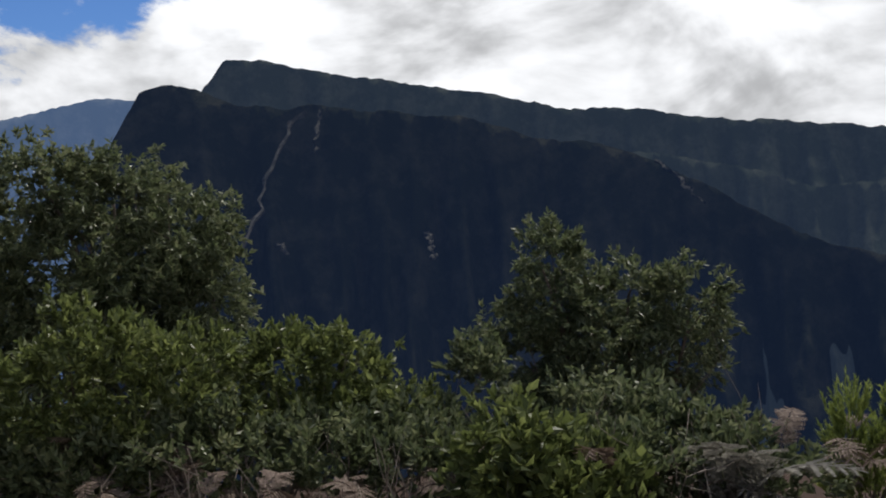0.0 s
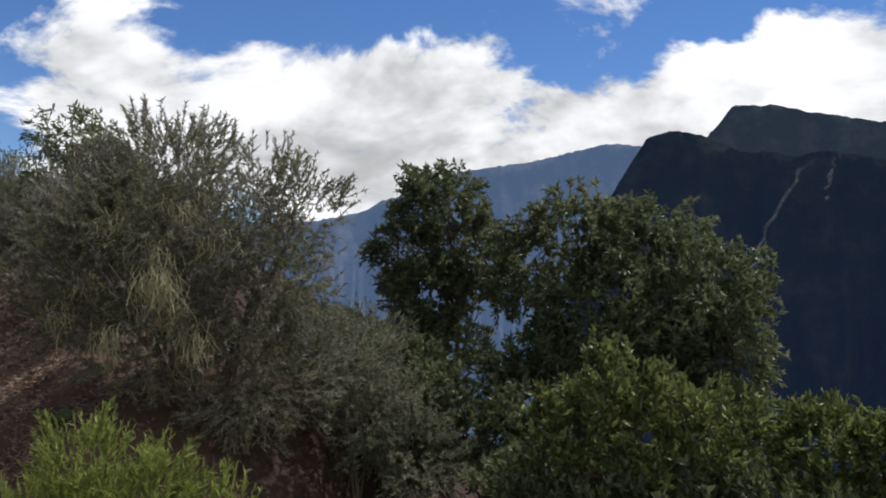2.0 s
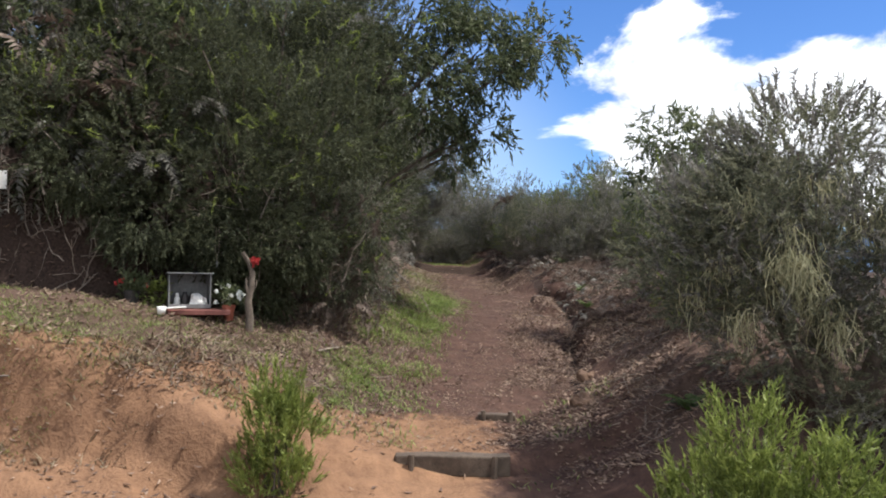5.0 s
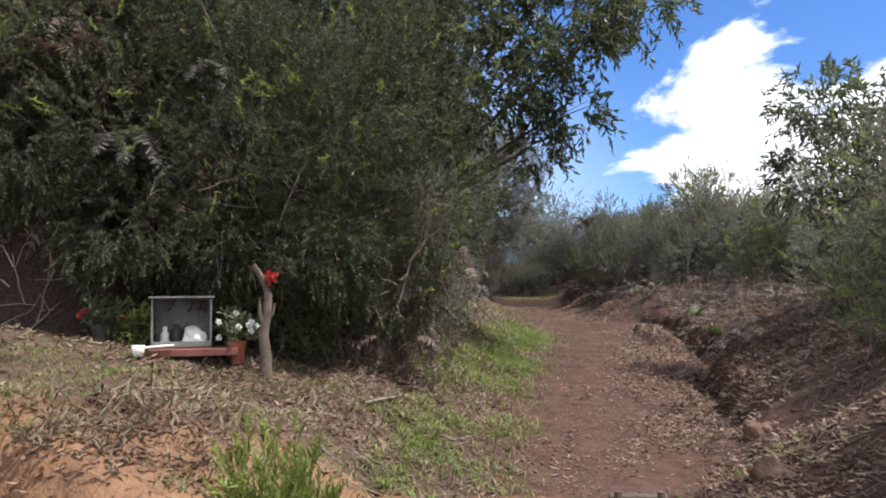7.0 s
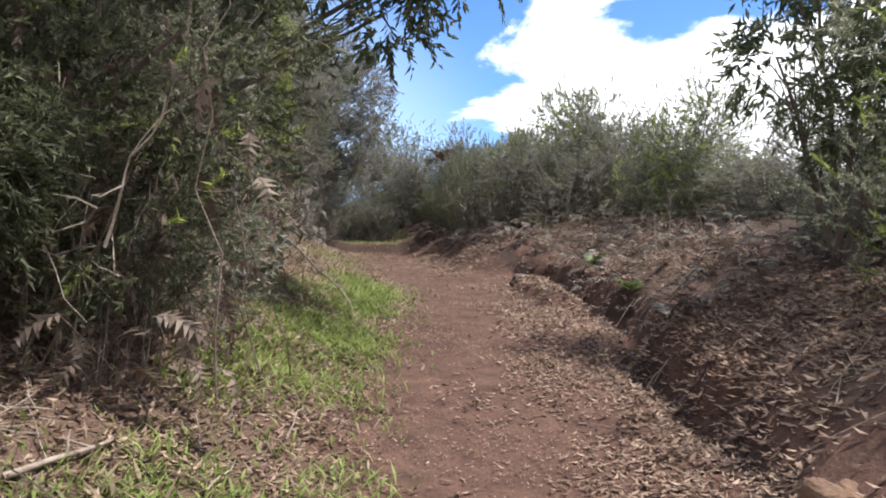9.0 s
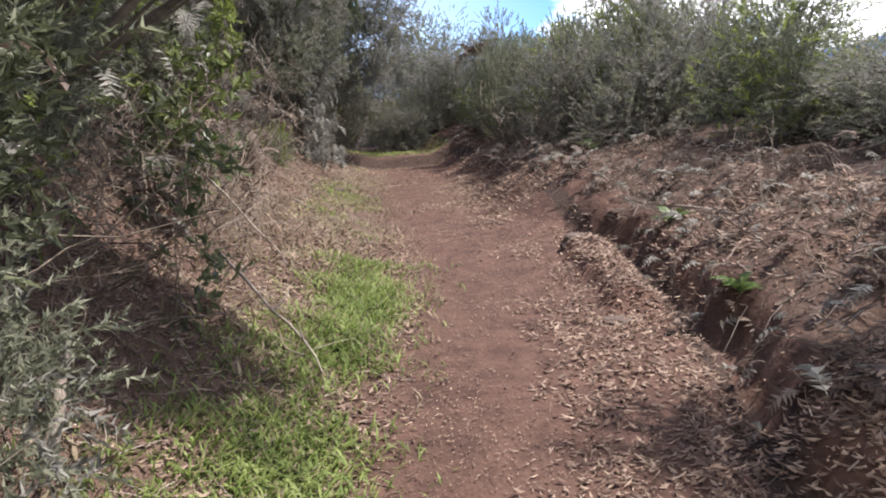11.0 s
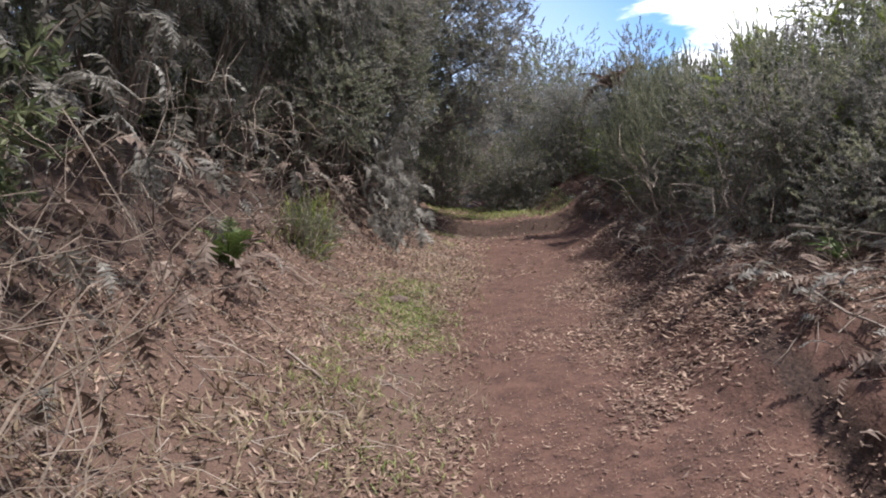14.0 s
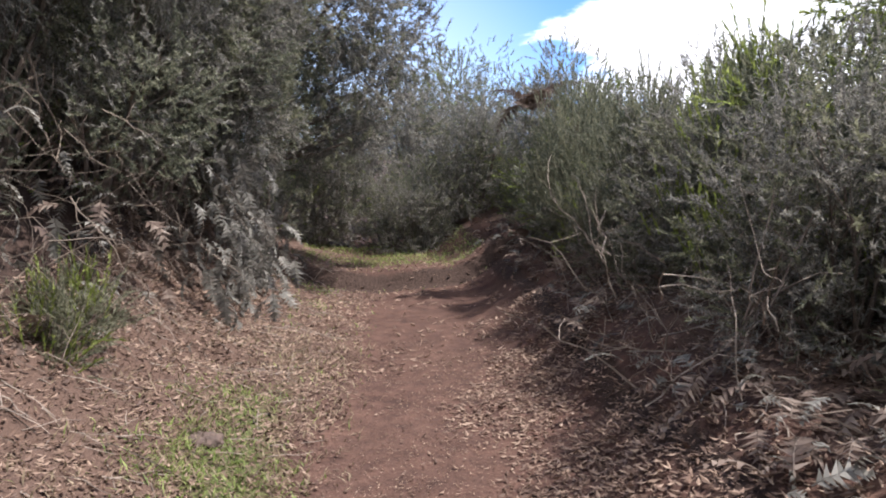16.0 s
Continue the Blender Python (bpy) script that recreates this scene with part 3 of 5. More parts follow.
# ---- plants ----
def bush(name, label, at, w, d, h, seed, leaf=ERICA, tip=None, length=0.034, width=0.0088, twigs=1900, per=28, lift=0.35, spread=1.0, group="", blobs=None, reach=0.13, droop=0.0, stem=0.02, category="bush", inner=0.4, bare=30, slim=True, tip_share=0.2):
    rng = np.random.default_rng(seed)
    x, y = at[:2]
    z = at[2] if len(at) > 2 else gz(x, y)
    blobs = blobs_for(rng, w, d, h, 9, 0.2) if blobs is None else [(b[0] - x, b[1] - y, b[2] - z, *b[3:]) for b in blobs]
    root = thing(name, label, category, (x, y, z), group)
    v, f = limbs(rng, blobs, stem, 3, bare)
    mpart("trunk", np_mesh("trunk", v, f, BARK), root)
    v, f = crown(blobs, twigs, per, length, width, seed, lift, spread, reach, inner=inner, droop=droop, slim=slim)
    mpart("crown", np_mesh("crown", v, f, leaf), root)
    if tip:
        v, f = crown([(b[0], b[1], b[2] + b[5] * 0.12, b[3], b[4], b[5]) for b in blobs], int(twigs * tip_share), per, length * 1.1, width * 1.2, seed + 9, lift * 1.6, spread * 0.8, reach * 1.1, inner=0.85, slim=slim)
        mpart("new_growth", np_mesh("new_growth", v, f, tip), root, "lighter outer shoots")
    return root


def plant_row(base, rows, sink=0.05):
    for x, y, turn, s, sz in rows:
        copy_thing(base, pose(x, y, gz(x, y) - sink, 0, 0, turn) @ Matrix.Diagonal((s, s, sz, 1)))


pick = random.Random(7)


def along_path(xs, d, jitter, size, tall):
    rows = []
    for x in xs:
        x = x + pick.uniform(-0.3, 0.3)
        s = size * pick.uniform(0.85, 1.2)
        rows.append((x, at_path(x, d + pick.uniform(-jitter, jitter))[1], pick.uniform(0, 360), s, s * tall * pick.uniform(0.85, 1.15)))
    return rows


BESIDE = "heath beside the path"
heath = bush("heath_bush", "grey-green heath bush leaning over the path bank", at_path(-11.6, -2.75), 1.9, 1.9, 2.5, 101, ERICA, GREY, group=BESIDE, tip_share=0.42)
heath_b = bush("heath_bush", "tall dull green heath bush on the bank", at_path(-13.0, -2.7), 2.0, 1.8, 2.7, 102, ERICA, ERICA_TIP, group=BESIDE, tip_share=0.1)
broad = bush("leafy_bush", "dark leafy bush tangled with dry twigs", at_path(-14.4, -2.75), 1.7, 1.7, 2.4, 104, BROAD, GREY, group=BESIDE, length=0.075, width=0.026, twigs=1300, per=10, spread=0.95, slim=False)
low = bush("heath_bush", "round grey-green heath bush on the far bank", at_path(-13.4, 3.1), 1.8, 1.6, 1.7, 103, ERICA, ERICA_TIP, twigs=1700, group=BESIDE, tip_share=0.25)
low_b = bush("heath_bush", "loose grey heath bush with dead lower twigs", at_path(-15.4, 2.8), 1.7, 1.7, 1.8, 105, GREYHEATH, LICHENED, twigs=1700, group=BESIDE, tip_share=0.3, bare=150)
plant_row(heath, along_path((-15.9,), -3.4, 0.05, 1.05, 1.4) + along_path((-18.6, -21.2, -23.9), -3.0, 0.15, 1.05, 1.4) + along_path((-12.2, -16.8, -21.8), -4.3, 0.3, 1.15, 1.5))
plant_row(heath_b, along_path((-17.2,), -3.4, 0.05, 1.05, 1.35) + along_path((-19.9, -22.6, -25.3), -2.95, 0.15, 1.05, 1.35) + along_path((-14.4, -19.3, -24.5), -4.3, 0.3, 1.2, 1.5))
plant_row(broad, along_path((-18.0, -20.6, -24.6), -3.3, 0.1, 0.75, 1.1) + along_path((-15.0,), 3.6, 0.2, 0.8, 0.6))
plant_row(low, along_path((-16.8, -19.7, -22.4), 2.6, 0.2, 1.05, 1.05) + along_path((-14.4, -18.4, -22.0, -25.4), 4.2, 0.3, 1.2, 0.7))
plant_row(low_b, along_path((-18.2, -21.1, -23.8), 2.3, 0.2, 1.05, 1.1) + along_path((-16.4, -20.2), 4.1, 0.3, 1.1, 0.85) + along_path((-9.9, -11.4, -12.9), 3.7, 0.3, 1.0, 0.42))
plant_row(low, along_path((-20.2, -21.9, -23.6, -25.0), 1.75, 0.1, 0.75, 0.8))
plant_row(low_b, along_path((-15.2, -24.4), 2.15, 0.1, 0.75, 0.85) + along_path((-16.5, -17.5, -18.6, -19.7, -20.9, -22.2), 1.85, 0.1, 0.7, 0.95))
# the thicket that closes the end of the path
plant_row(heath_b, [(-26.4, 7.6, 40, 1.1, 0.8), (-28.2, 6.0, 120, 1.3, 1.2), (-25.4, 5.3, 200, 1.1, 1.3), (-27.0, 9.6, 60, 1.2, 1.0)])
plant_row(low_b, [(-25.4, 8.7, 300, 1.2, 1.2), (-26.0, 6.4, 10, 1.1, 1.1), (-28.5, 9.2, 90, 1.4, 1.5), (-25.0, 7.7, 200, 0.8, 0.7)])

bush("heath_tree", "grey-green heath tree arching over the end of the path", at_path(-21.3, -2.6), 1, 1, 1, 146, ERICA, GREY, twigs=4200, stem=0.04, category="tree", tip_share=0.25,
     blobs=[(-21.52, 4.82, 2.5, 0.75, 0.7, 0.6), (-20.58, 4.50, 3.1, 0.85, 0.8, 0.7), (-22.47, 5.25, 2.8, 0.8, 0.7, 0.7), (-21.63, 4.93, 3.5, 0.8, 0.75, 0.7), (-23.52, 5.79, 2.5, 0.7, 0.6, 0.7), (-19.42, 4.18, 2.6, 0.7, 0.6, 0.7), (-23.10, 5.68, 3.4, 0.6, 0.6, 0.5)])
bush("heath_tree", "tall grey heath tree with drooping sprays over the bank", at_path(-23.6, -2.5), 1, 1, 1, 164, GREYHEATH, LICHENED, twigs=5200, length=0.042, width=0.010, stem=0.05, category="tree", tip_share=0.2, droop=0.3, bare=70,
     blobs=[(-22.3, 6.20, 2.3, 0.6, 0.5, 0.4), (-22.6, 6.55, 2.9, 0.7, 0.6, 0.5), (-22.9, 6.95, 3.5, 0.65, 0.6, 0.5), (-22.5, 6.25, 3.7, 0.8, 0.7, 0.55), (-22.7, 6.75, 4.3, 0.7, 0.65, 0.5), (-23.0, 6.35, 4.9, 0.7, 0.65, 0.5), (-23.5, 7.05, 2.6, 0.6, 0.5, 0.5), (-22.0, 5.85, 4.5, 0.7, 0.6, 0.5), (-21.4, 5.10, 2.6, 0.6, 0.5, 0.45), (-21.2, 5.20, 3.6, 0.7, 0.6, 0.5)])
bush("heath_tree", "grey-green heath tree leaning in where the path ends", at_path(-25.2, -1.7), 1, 1, 1, 153, ERICA, GREY, twigs=3000, stem=0.04, category="tree", tip_share=0.2,
     blobs=[(-24.89, 6.01, 3.3, 0.75, 0.7, 0.7), (-25.42, 6.54, 2.6, 0.75, 0.7, 0.7), (-25.94, 6.76, 1.8, 0.7, 0.6, 0.7), (-25.32, 6.12, 4.0, 0.7, 0.7, 0.6), (-26.36, 7.18, 2.6, 0.7, 0.6, 0.6)])
# heath that leans out from the bank over the slope beside the path
def leaning_heath(x, seed, share):
    fx, fy, fz = at_path(x, -2.75)
    ax, ay = 0.235, 0.972   # out over the path
    lumps = [(0.0, 0.75, 1.35, 0.42, 0.36, 0.26), (0.55, 0.65, 1.7, 0.45, 0.4, 0.3), (-0.55, 0.7, 1.6, 0.45, 0.4, 0.3), (0.1, 0.95, 1.95, 0.5, 0.42, 0.34),
             (-0.45, 0.8, 2.3, 0.5, 0.45, 0.36), (0.5, 0.7, 2.45, 0.5, 0.45, 0.36), (0.0, 0.45, 2.85, 0.55, 0.5, 0.4), (0.75, 0.2, 1.2, 0.3, 0.3, 0.3), (-0.1, 0.2, 0.9, 0.3, 0.25, 0.3)]
    blobs = [(fx + u * ay + v * ax, fy - u * ax + v * ay, fz + w, a, b, c) for u, v, w, a, b, c in lumps]
    return bush("heath_tree", "greyish heath tree leaning out over the path bank", (fx, fy, fz), 1, 1, 1, seed, GREYHEATH, LICHENED, twigs=2600, length=0.038, width=0.009, stem=0.03, category="tree", group=BESIDE, blobs=blobs, tip_share=share, lift=-0.1, droop=0.35, reach=0.16, bare=90)


lean_a, lean_b = leaning_heath(-16.6, 161, 0.25), leaning_heath(-12.2, 162, 0.12)
plant_row(lean_a, [(*at_path(x, d)[:2], turn, size, size * tall) for x, d, turn, size, tall in [(-13.6, -2.95, 12, 1.0, 0.95), (-18.2, -2.8, -10, 1.0, 1.05), (-20.1, -2.45, 8, 1.05, 1.1), (-22.4, -2.3, -15, 1.0, 1.15)]])
plant_row(lean_b, [(*at_path(x, d)[:2], turn, size, size * tall) for x, d, turn, size, tall in [(-15.0, -2.95, -8, 1.0, 1.1), (-19.2, -2.75, 15, 1.05, 1.15), (-21.3, -2.35, -5, 1.0, 1.0)]])
bush("heath_bush", "small heath bush with pale feathery sprays on the bank", at_path(-18.1, -2.1), 1, 1, 1, 163, LICHENED, ERICA_TIP, twigs=420, lift=0.9, spread=0.6, reach=0.2, bare=14, length=0.035, width=0.008,
     blobs=[(-18.2, 3.78, 1.2, 0.2, 0.2, 0.16), (-18.0, 3.62, 1.0, 0.22, 0.2, 0.15), (-18.35, 3.6, 1.05, 0.2, 0.2, 0.15)])
# the slope behind the shrine
plant_row(heath, [(-9.5, -1.5, 15, 1.1, 1.0), (-9.5, -3.4, 130, 1.2, 1.0), (-11.2, -1.0, 210, 1.3, 1.2), (-11.0, -3.6, 300, 1.3, 1.2), (-9.6, -5.4, 80, 1.2, 1.0)])
plant_row(broad, [(-9.0, -2.4, 60, 1.0, 1.0), (-9.0, -4.6, 200, 0.9, 0.8), (-9.1, -0.9, 100, 0.9, 1.0)])
plant_row(low, [(-8.65, -1.5, 50, 0.7, 0.7), (-8.65, -2.9, 150, 0.8, 0.7), (-8.65, -4.0, 250, 0.7, 0.7)])
plant_row(heath_b, [(-10.3, -2.3, 50, 1.2, 1.3), (-10.4, 0.1, 150, 1.1, 1.25)])
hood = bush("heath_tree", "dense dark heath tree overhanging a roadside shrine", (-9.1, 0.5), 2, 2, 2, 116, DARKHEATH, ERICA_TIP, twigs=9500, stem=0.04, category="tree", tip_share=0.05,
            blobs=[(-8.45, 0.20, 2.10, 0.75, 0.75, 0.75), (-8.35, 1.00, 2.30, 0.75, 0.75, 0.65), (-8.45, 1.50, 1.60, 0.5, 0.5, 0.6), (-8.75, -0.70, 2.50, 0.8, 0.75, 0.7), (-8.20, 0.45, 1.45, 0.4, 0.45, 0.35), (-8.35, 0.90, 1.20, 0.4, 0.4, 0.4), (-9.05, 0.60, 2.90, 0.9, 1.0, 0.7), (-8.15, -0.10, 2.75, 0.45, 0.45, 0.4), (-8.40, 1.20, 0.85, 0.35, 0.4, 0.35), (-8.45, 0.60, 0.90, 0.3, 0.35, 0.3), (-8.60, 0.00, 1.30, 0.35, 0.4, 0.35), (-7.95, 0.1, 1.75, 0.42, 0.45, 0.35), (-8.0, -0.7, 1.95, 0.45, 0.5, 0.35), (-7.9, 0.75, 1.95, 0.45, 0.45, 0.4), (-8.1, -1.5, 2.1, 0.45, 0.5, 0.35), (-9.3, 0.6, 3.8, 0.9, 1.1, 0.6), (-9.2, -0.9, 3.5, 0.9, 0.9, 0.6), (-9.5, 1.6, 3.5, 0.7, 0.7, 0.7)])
over = bush("overhanging_tree", "large evergreen tree leaning out over the path", at_path(-10.9, -2.5), 2, 2, 4, 117, BROAD, None, length=0.09, width=0.028, twigs=1900, per=10, lift=0.1, spread=0.9, reach=0.17, droop=0.5, stem=0.05, category="tree", slim=False, bare=70,
            blobs=[(-10.35, 2.30, 3.10, 0.85, 0.8, 0.7), (-10.05, 3.20, 3.50, 0.65, 0.65, 0.5), (-9.75, 3.90, 3.70, 0.45, 0.45, 0.4), (-10.15, 3.30, 2.65, 0.32, 0.35, 0.3), (-10.6, 1.75, 2.75, 0.6, 0.5, 0.55), (-10.4, 2.60, 4.1, 0.7, 0.7, 0.6), (-10.2, 3.2, 4.35, 0.5, 0.5, 0.4), (-10.6, 3.1, 2.35, 0.25, 0.25, 0.3)])
plant_row(heath_b, [(-10.4, 1.25, 20, 0.9, 0.95), (-12.0, 1.2, 200, 1.2, 1.2)])

# the look-out: lichen-hung tree, trees and shrubs over the valley
mossy = bush("lichen_tree", "rounded dark heath tree hung with pale beard lichen", (-4.55, 3.85), 3, 2, 2, 111, LICHENED, GREY, twigs=4600, stem=0.045, category="tree", tip_share=0.3,
             blobs=[(-4.55, 3.65, 1.30, 0.75, 0.75, 0.62), (-4.25, 4.05, 1.00, 0.65, 0.6, 0.55), (-5.00, 3.35, 0.95, 0.65, 0.6, 0.55), (-4.70, 3.65, 1.75, 0.5, 0.5, 0.3), (-4.10, 3.95, 0.35, 0.55, 0.5, 0.5), (-4.50, 3.35, 0.55, 0.5, 0.4, 0.4), (-5.40, 3.65, 1.25, 0.6, 0.6, 0.5), (-4.00, 4.15, 1.45, 0.35, 0.35, 0.35)])
bush("heath_bush", "heath bush behind the lichen-hung tree", (-7.2, 5.0), 2.2, 1.8, 1.7, 121, ERICA, ERICA_TIP, twigs=2000)
bush("heath_bush", "low heath bush at the top of the bank", (-8.9, 6.4), 2.2, 1.8, 1.6, 122, ERICA, GREY, twigs=2000)
LEAFY = dict(leaf=BROAD, length=0.066, width=0.025, per=15, lift=0.25, spread=0.95, reach=0.13, droop=0.3, category="tree", slim=False)
tree_a = bush("broadleaf_tree", "small evergreen tree with drooping glossy leaves", (-4.8, 7.2, -1.8), 1.5, 1.4, 3.6, 112, twigs=1900, stem=0.05, **LEAFY,
              blobs=[(-4.82, 7.10, 1.72, 0.42, 0.42, 0.36), (-5.12, 6.95, 1.30, 0.3, 0.35, 0.35), (-4.57, 7.30, 1.20, 0.42, 0.42, 0.38), (-4.87, 7.10, 0.75, 0.5, 0.5, 0.4), (-4.77, 7.20, 0.20, 0.45, 0.45, 0.45)])
tree_b = bush("broadleaf_tree", "broad evergreen tree with dull green leaves over the drop", (-2.3, 7.1, -1.9), 2.8, 2.4, 3.2, 113, twigs=4200, stem=0.06, **LEAFY,
              blobs=[(-3.02, 6.80, 1.43, 0.48, 0.48, 0.42), (-3.52, 6.70, 1.03, 0.4, 0.4, 0.4), (-2.42, 7.00, 1.23, 0.5, 0.5, 0.42), (-1.95, 7.10, 0.93, 0.45, 0.5, 0.45), (-1.75, 7.10, 0.43, 0.42, 0.45, 0.45), (-2.92, 6.80, 0.58, 0.7, 0.6, 0.5), (-2.22, 6.90, 0.38, 0.7, 0.6, 0.5), (-3.22, 6.70, -0.12, 0.7, 0.6, 0.5), (-2.12, 6.80, -0.32, 0.8, 0.6, 0.5)])
tree_c = bush("broadleaf_tree", "glossy evergreen tree top standing below the edge", (1.7, 7.2, -2.6), 2.2, 2.0, 3.0, 114, twigs=2200, stem=0.05, **LEAFY,
              blobs=[(1.19, 7.20, 0.52, 0.25, 0.25, 0.28), (1.32, 7.20, 0.12, 0.42, 0.42, 0.3), (1.82, 7.10, 0.15, 0.36, 0.36, 0.3), (2.32, 7.00, 0.12, 0.3, 0.3, 0.32), (0.97, 7.10, -0.25, 0.4, 0.4, 0.35), (1.67, 7.10, -0.35, 0.6, 0.5, 0.4), (2.17, 7.00, -0.30, 0.4, 0.4, 0.35), (1.37, 7.00, -0.80, 0.6, 0.5, 0.4)])
rtree = bush("slender_tree", "slender evergreen tree with a bare forked trunk", (-8.9, 5.5), 1.6, 1.6, 2.6, 118, BROAD, None, length=0.085, width=0.024, twigs=640, per=9, lift=0.1, spread=0.9, reach=0.15, droop=0.5, stem=0.035, category="tree", slim=False, bare=60,
             blobs=[(-9.2, 5.25, 1.85, 0.36, 0.36, 0.26), (-8.7, 5.5, 2.1, 0.4, 0.4, 0.3), (-8.6, 5.5, 1.45, 0.45, 0.45, 0.3), (-9.0, 5.4, 2.5, 0.45, 0.45, 0.3), (-8.3, 5.4, 1.85, 0.4, 0.4, 0.3)])
plant_row(low, [(-8.2, 6.2, 10, 0.8, 0.5), (-6.6, 4.3, 140, 0.6, 0.55)])
EDGE = "shrubs at the valley edge"
ROUND = dict(leaf=BRIGHT, length=0.06, width=0.03, per=10, lift=0.9, spread=0.8, category="shrub", slim=False, reach=0.1)
bush("shrub", "leafy green shrub with upright shoots at the edge", (-2.2, 5.2), 1, 1, 1, 115, twigs=1000, group=EDGE, **ROUND,
     blobs=[(-1.75, 4.95, 0.27, 0.32, 0.3, 0.3), (-1.25, 5.15, 0.12, 0.3, 0.3, 0.25), (-2.00, 4.80, -0.03, 0.35, 0.3, 0.3), (-1.40, 5.00, -0.28, 0.45, 0.3, 0.3), (-1.60, 4.90, -0.63, 0.5, 0.3, 0.3)])
bush("shrub", "leafy green shrub among dry ferns", (-1.0, 5.4), 1, 1, 1, 125, twigs=900, group=EDGE, **ROUND,
     blobs=[(-0.70, 5.40, 0.00, 0.32, 0.3, 0.22), (-0.25, 5.40, 0.05, 0.25, 0.25, 0.2), (-0.45, 5.30, -0.30, 0.5, 0.3, 0.25), (-0.05, 5.40, -0.40, 0.4, 0.3, 0.25)])
bush("shrub", "bright yellow-green shrub with broad rounded leaves", (0.45, 4.4), 1, 1, 1, 126, twigs=420, group=EDGE, **{**ROUND, "length": 0.08, "width": 0.042},
     blobs=[(0.80, 4.25, -0.25, 0.3, 0.28, 0.2), (1.15, 4.10, -0.43, 0.3, 0.28, 0.2), (0.95, 4.20, -0.53, 0.4, 0.3, 0.2)])
bush("shrub", "dark green shrub sprawling at the edge", (0.0, 5.3), 1, 1, 1, 127, twigs=700, group=EDGE, **{**ROUND, "leaf": BROAD},
     blobs=[(0.60, 5.50, -0.10, 0.2, 0.2, 0.2), (1.35, 5.00, -0.30, 0.35, 0.3, 0.2), (0.25, 5.20, -0.40, 0.4, 0.3, 0.2), (1.75, 4.90, -0.45, 0.45, 0.3, 0.22)])
bush("shrub", "dark green shrub under the trees", (-3.6, 5.6), 1, 1, 1, 128, twigs=1500, group=EDGE, **{**ROUND, "leaf": BROAD},
     blobs=[(-3.6, 5.5, -0.2, 0.5, 0.4, 0.4), (-4.3, 5.9, 0.05, 0.5, 0.4, 0.4), (-3.0, 5.6, -0.35, 0.5, 0.4, 0.4), (-5.0, 6.0, 0.2, 0.5, 0.4, 0.4), (-4.0, 5.6, -0.6, 0.6, 0.4, 0.3)])
spiky = bush("heath_shrub", "upright dark heath shrub with spire-like shoots", (2.75, 4.8), 1, 1, 1, 129, ERICA_TIP, None, twigs=700, lift=1.6, spread=0.5, category="shrub",
             blobs=[(2.70, 4.80, -0.47, 0.1, 0.1, 0.28), (2.93, 4.70, -0.47, 0.1, 0.1, 0.25), (2.80, 4.75, -0.67, 0.22, 0.2, 0.2), (3.05, 4.65, -0.62, 0.12, 0.12, 0.18)])
small = bush("shrub", "small bright heath shrub on the orange earth", (-5.17, 0.29), 0.5, 0.5, 0.85, 119, ERICA_TIP, None, length=0.04, width=0.009, twigs=620, per=16, lift=1.5, spread=0.6, stem=0.01, category="shrub", reach=0.1)
beside = bush("shrub", "bright yellow-green heath shrub beside the path", (-3.2, 2.1), 1, 1, 1, 120, ERICA_TIP, None, length=0.034, width=0.009, twigs=1300, per=18, lift=1.4, spread=0.6, stem=0.012, category="shrub", reach=0.11,
              blobs=[(-3.00, 2.02, 0.12, 0.16, 0.16, 0.22), (-2.75, 2.22, 0.0, 0.2, 0.2, 0.22), (-3.3, 1.98, -0.12, 0.2, 0.2, 0.2), (-2.95, 2.1, -0.25, 0.4, 0.28, 0.25), (-2.55, 2.4, -0.12, 0.15, 0.15, 0.2)])


# ---- lichen, ferns, canes ----
def strands(rng, at, n, length, spread):
    lines = []
    for _ in range(n):
        a = np.array(at) + rng.normal(size=3) * np.array(spread)
        b = a + np.array([rng.normal() * 0.03, rng.normal() * 0.03, -length * rng.uniform(0.3, 1.3)])
        lines.append((bent(rng, a, b, 5, 1.4), 0.0035, 0.0015))
    return lines


def hang_lichen():
    rng = np.random.default_rng(5)
    lines = []
    for x, y, z, n, ln in [(-4.15, 3.15, 0.95, 220, 0.2), (-4.12, 3.28, 0.75, 60, 0.16), (-4.22, 3.2, 1.15, 40, 0.16), (-4.4, 3.0, 0.6, 60, 0.15), (-4.0, 3.35, 0.6, 70, 0.16), (-4.6, 2.95, 0.95, 40, 0.12), (-4.1, 3.3, 1.45, 30, 0.12), (-4.8, 2.9, 0.75, 40, 0.12), (-3.95, 3.5, 1.2, 40, 0.14), (-4.5, 3.05, 1.35, 40, 0.12)]:
        lines += strands(rng, (x + 4.55, y - 3.85, z - float(mossy.location.z)), n, ln, (0.07, 0.05, 0.05))
    v, f = tubes(lines, 3)
    tagged(mpart("beard_lichen", np_mesh("beard_lichen", v, f, LICHEN), mossy, "pale yellow-grey hanging lichen"), kind="stuff")


hang_lichen()


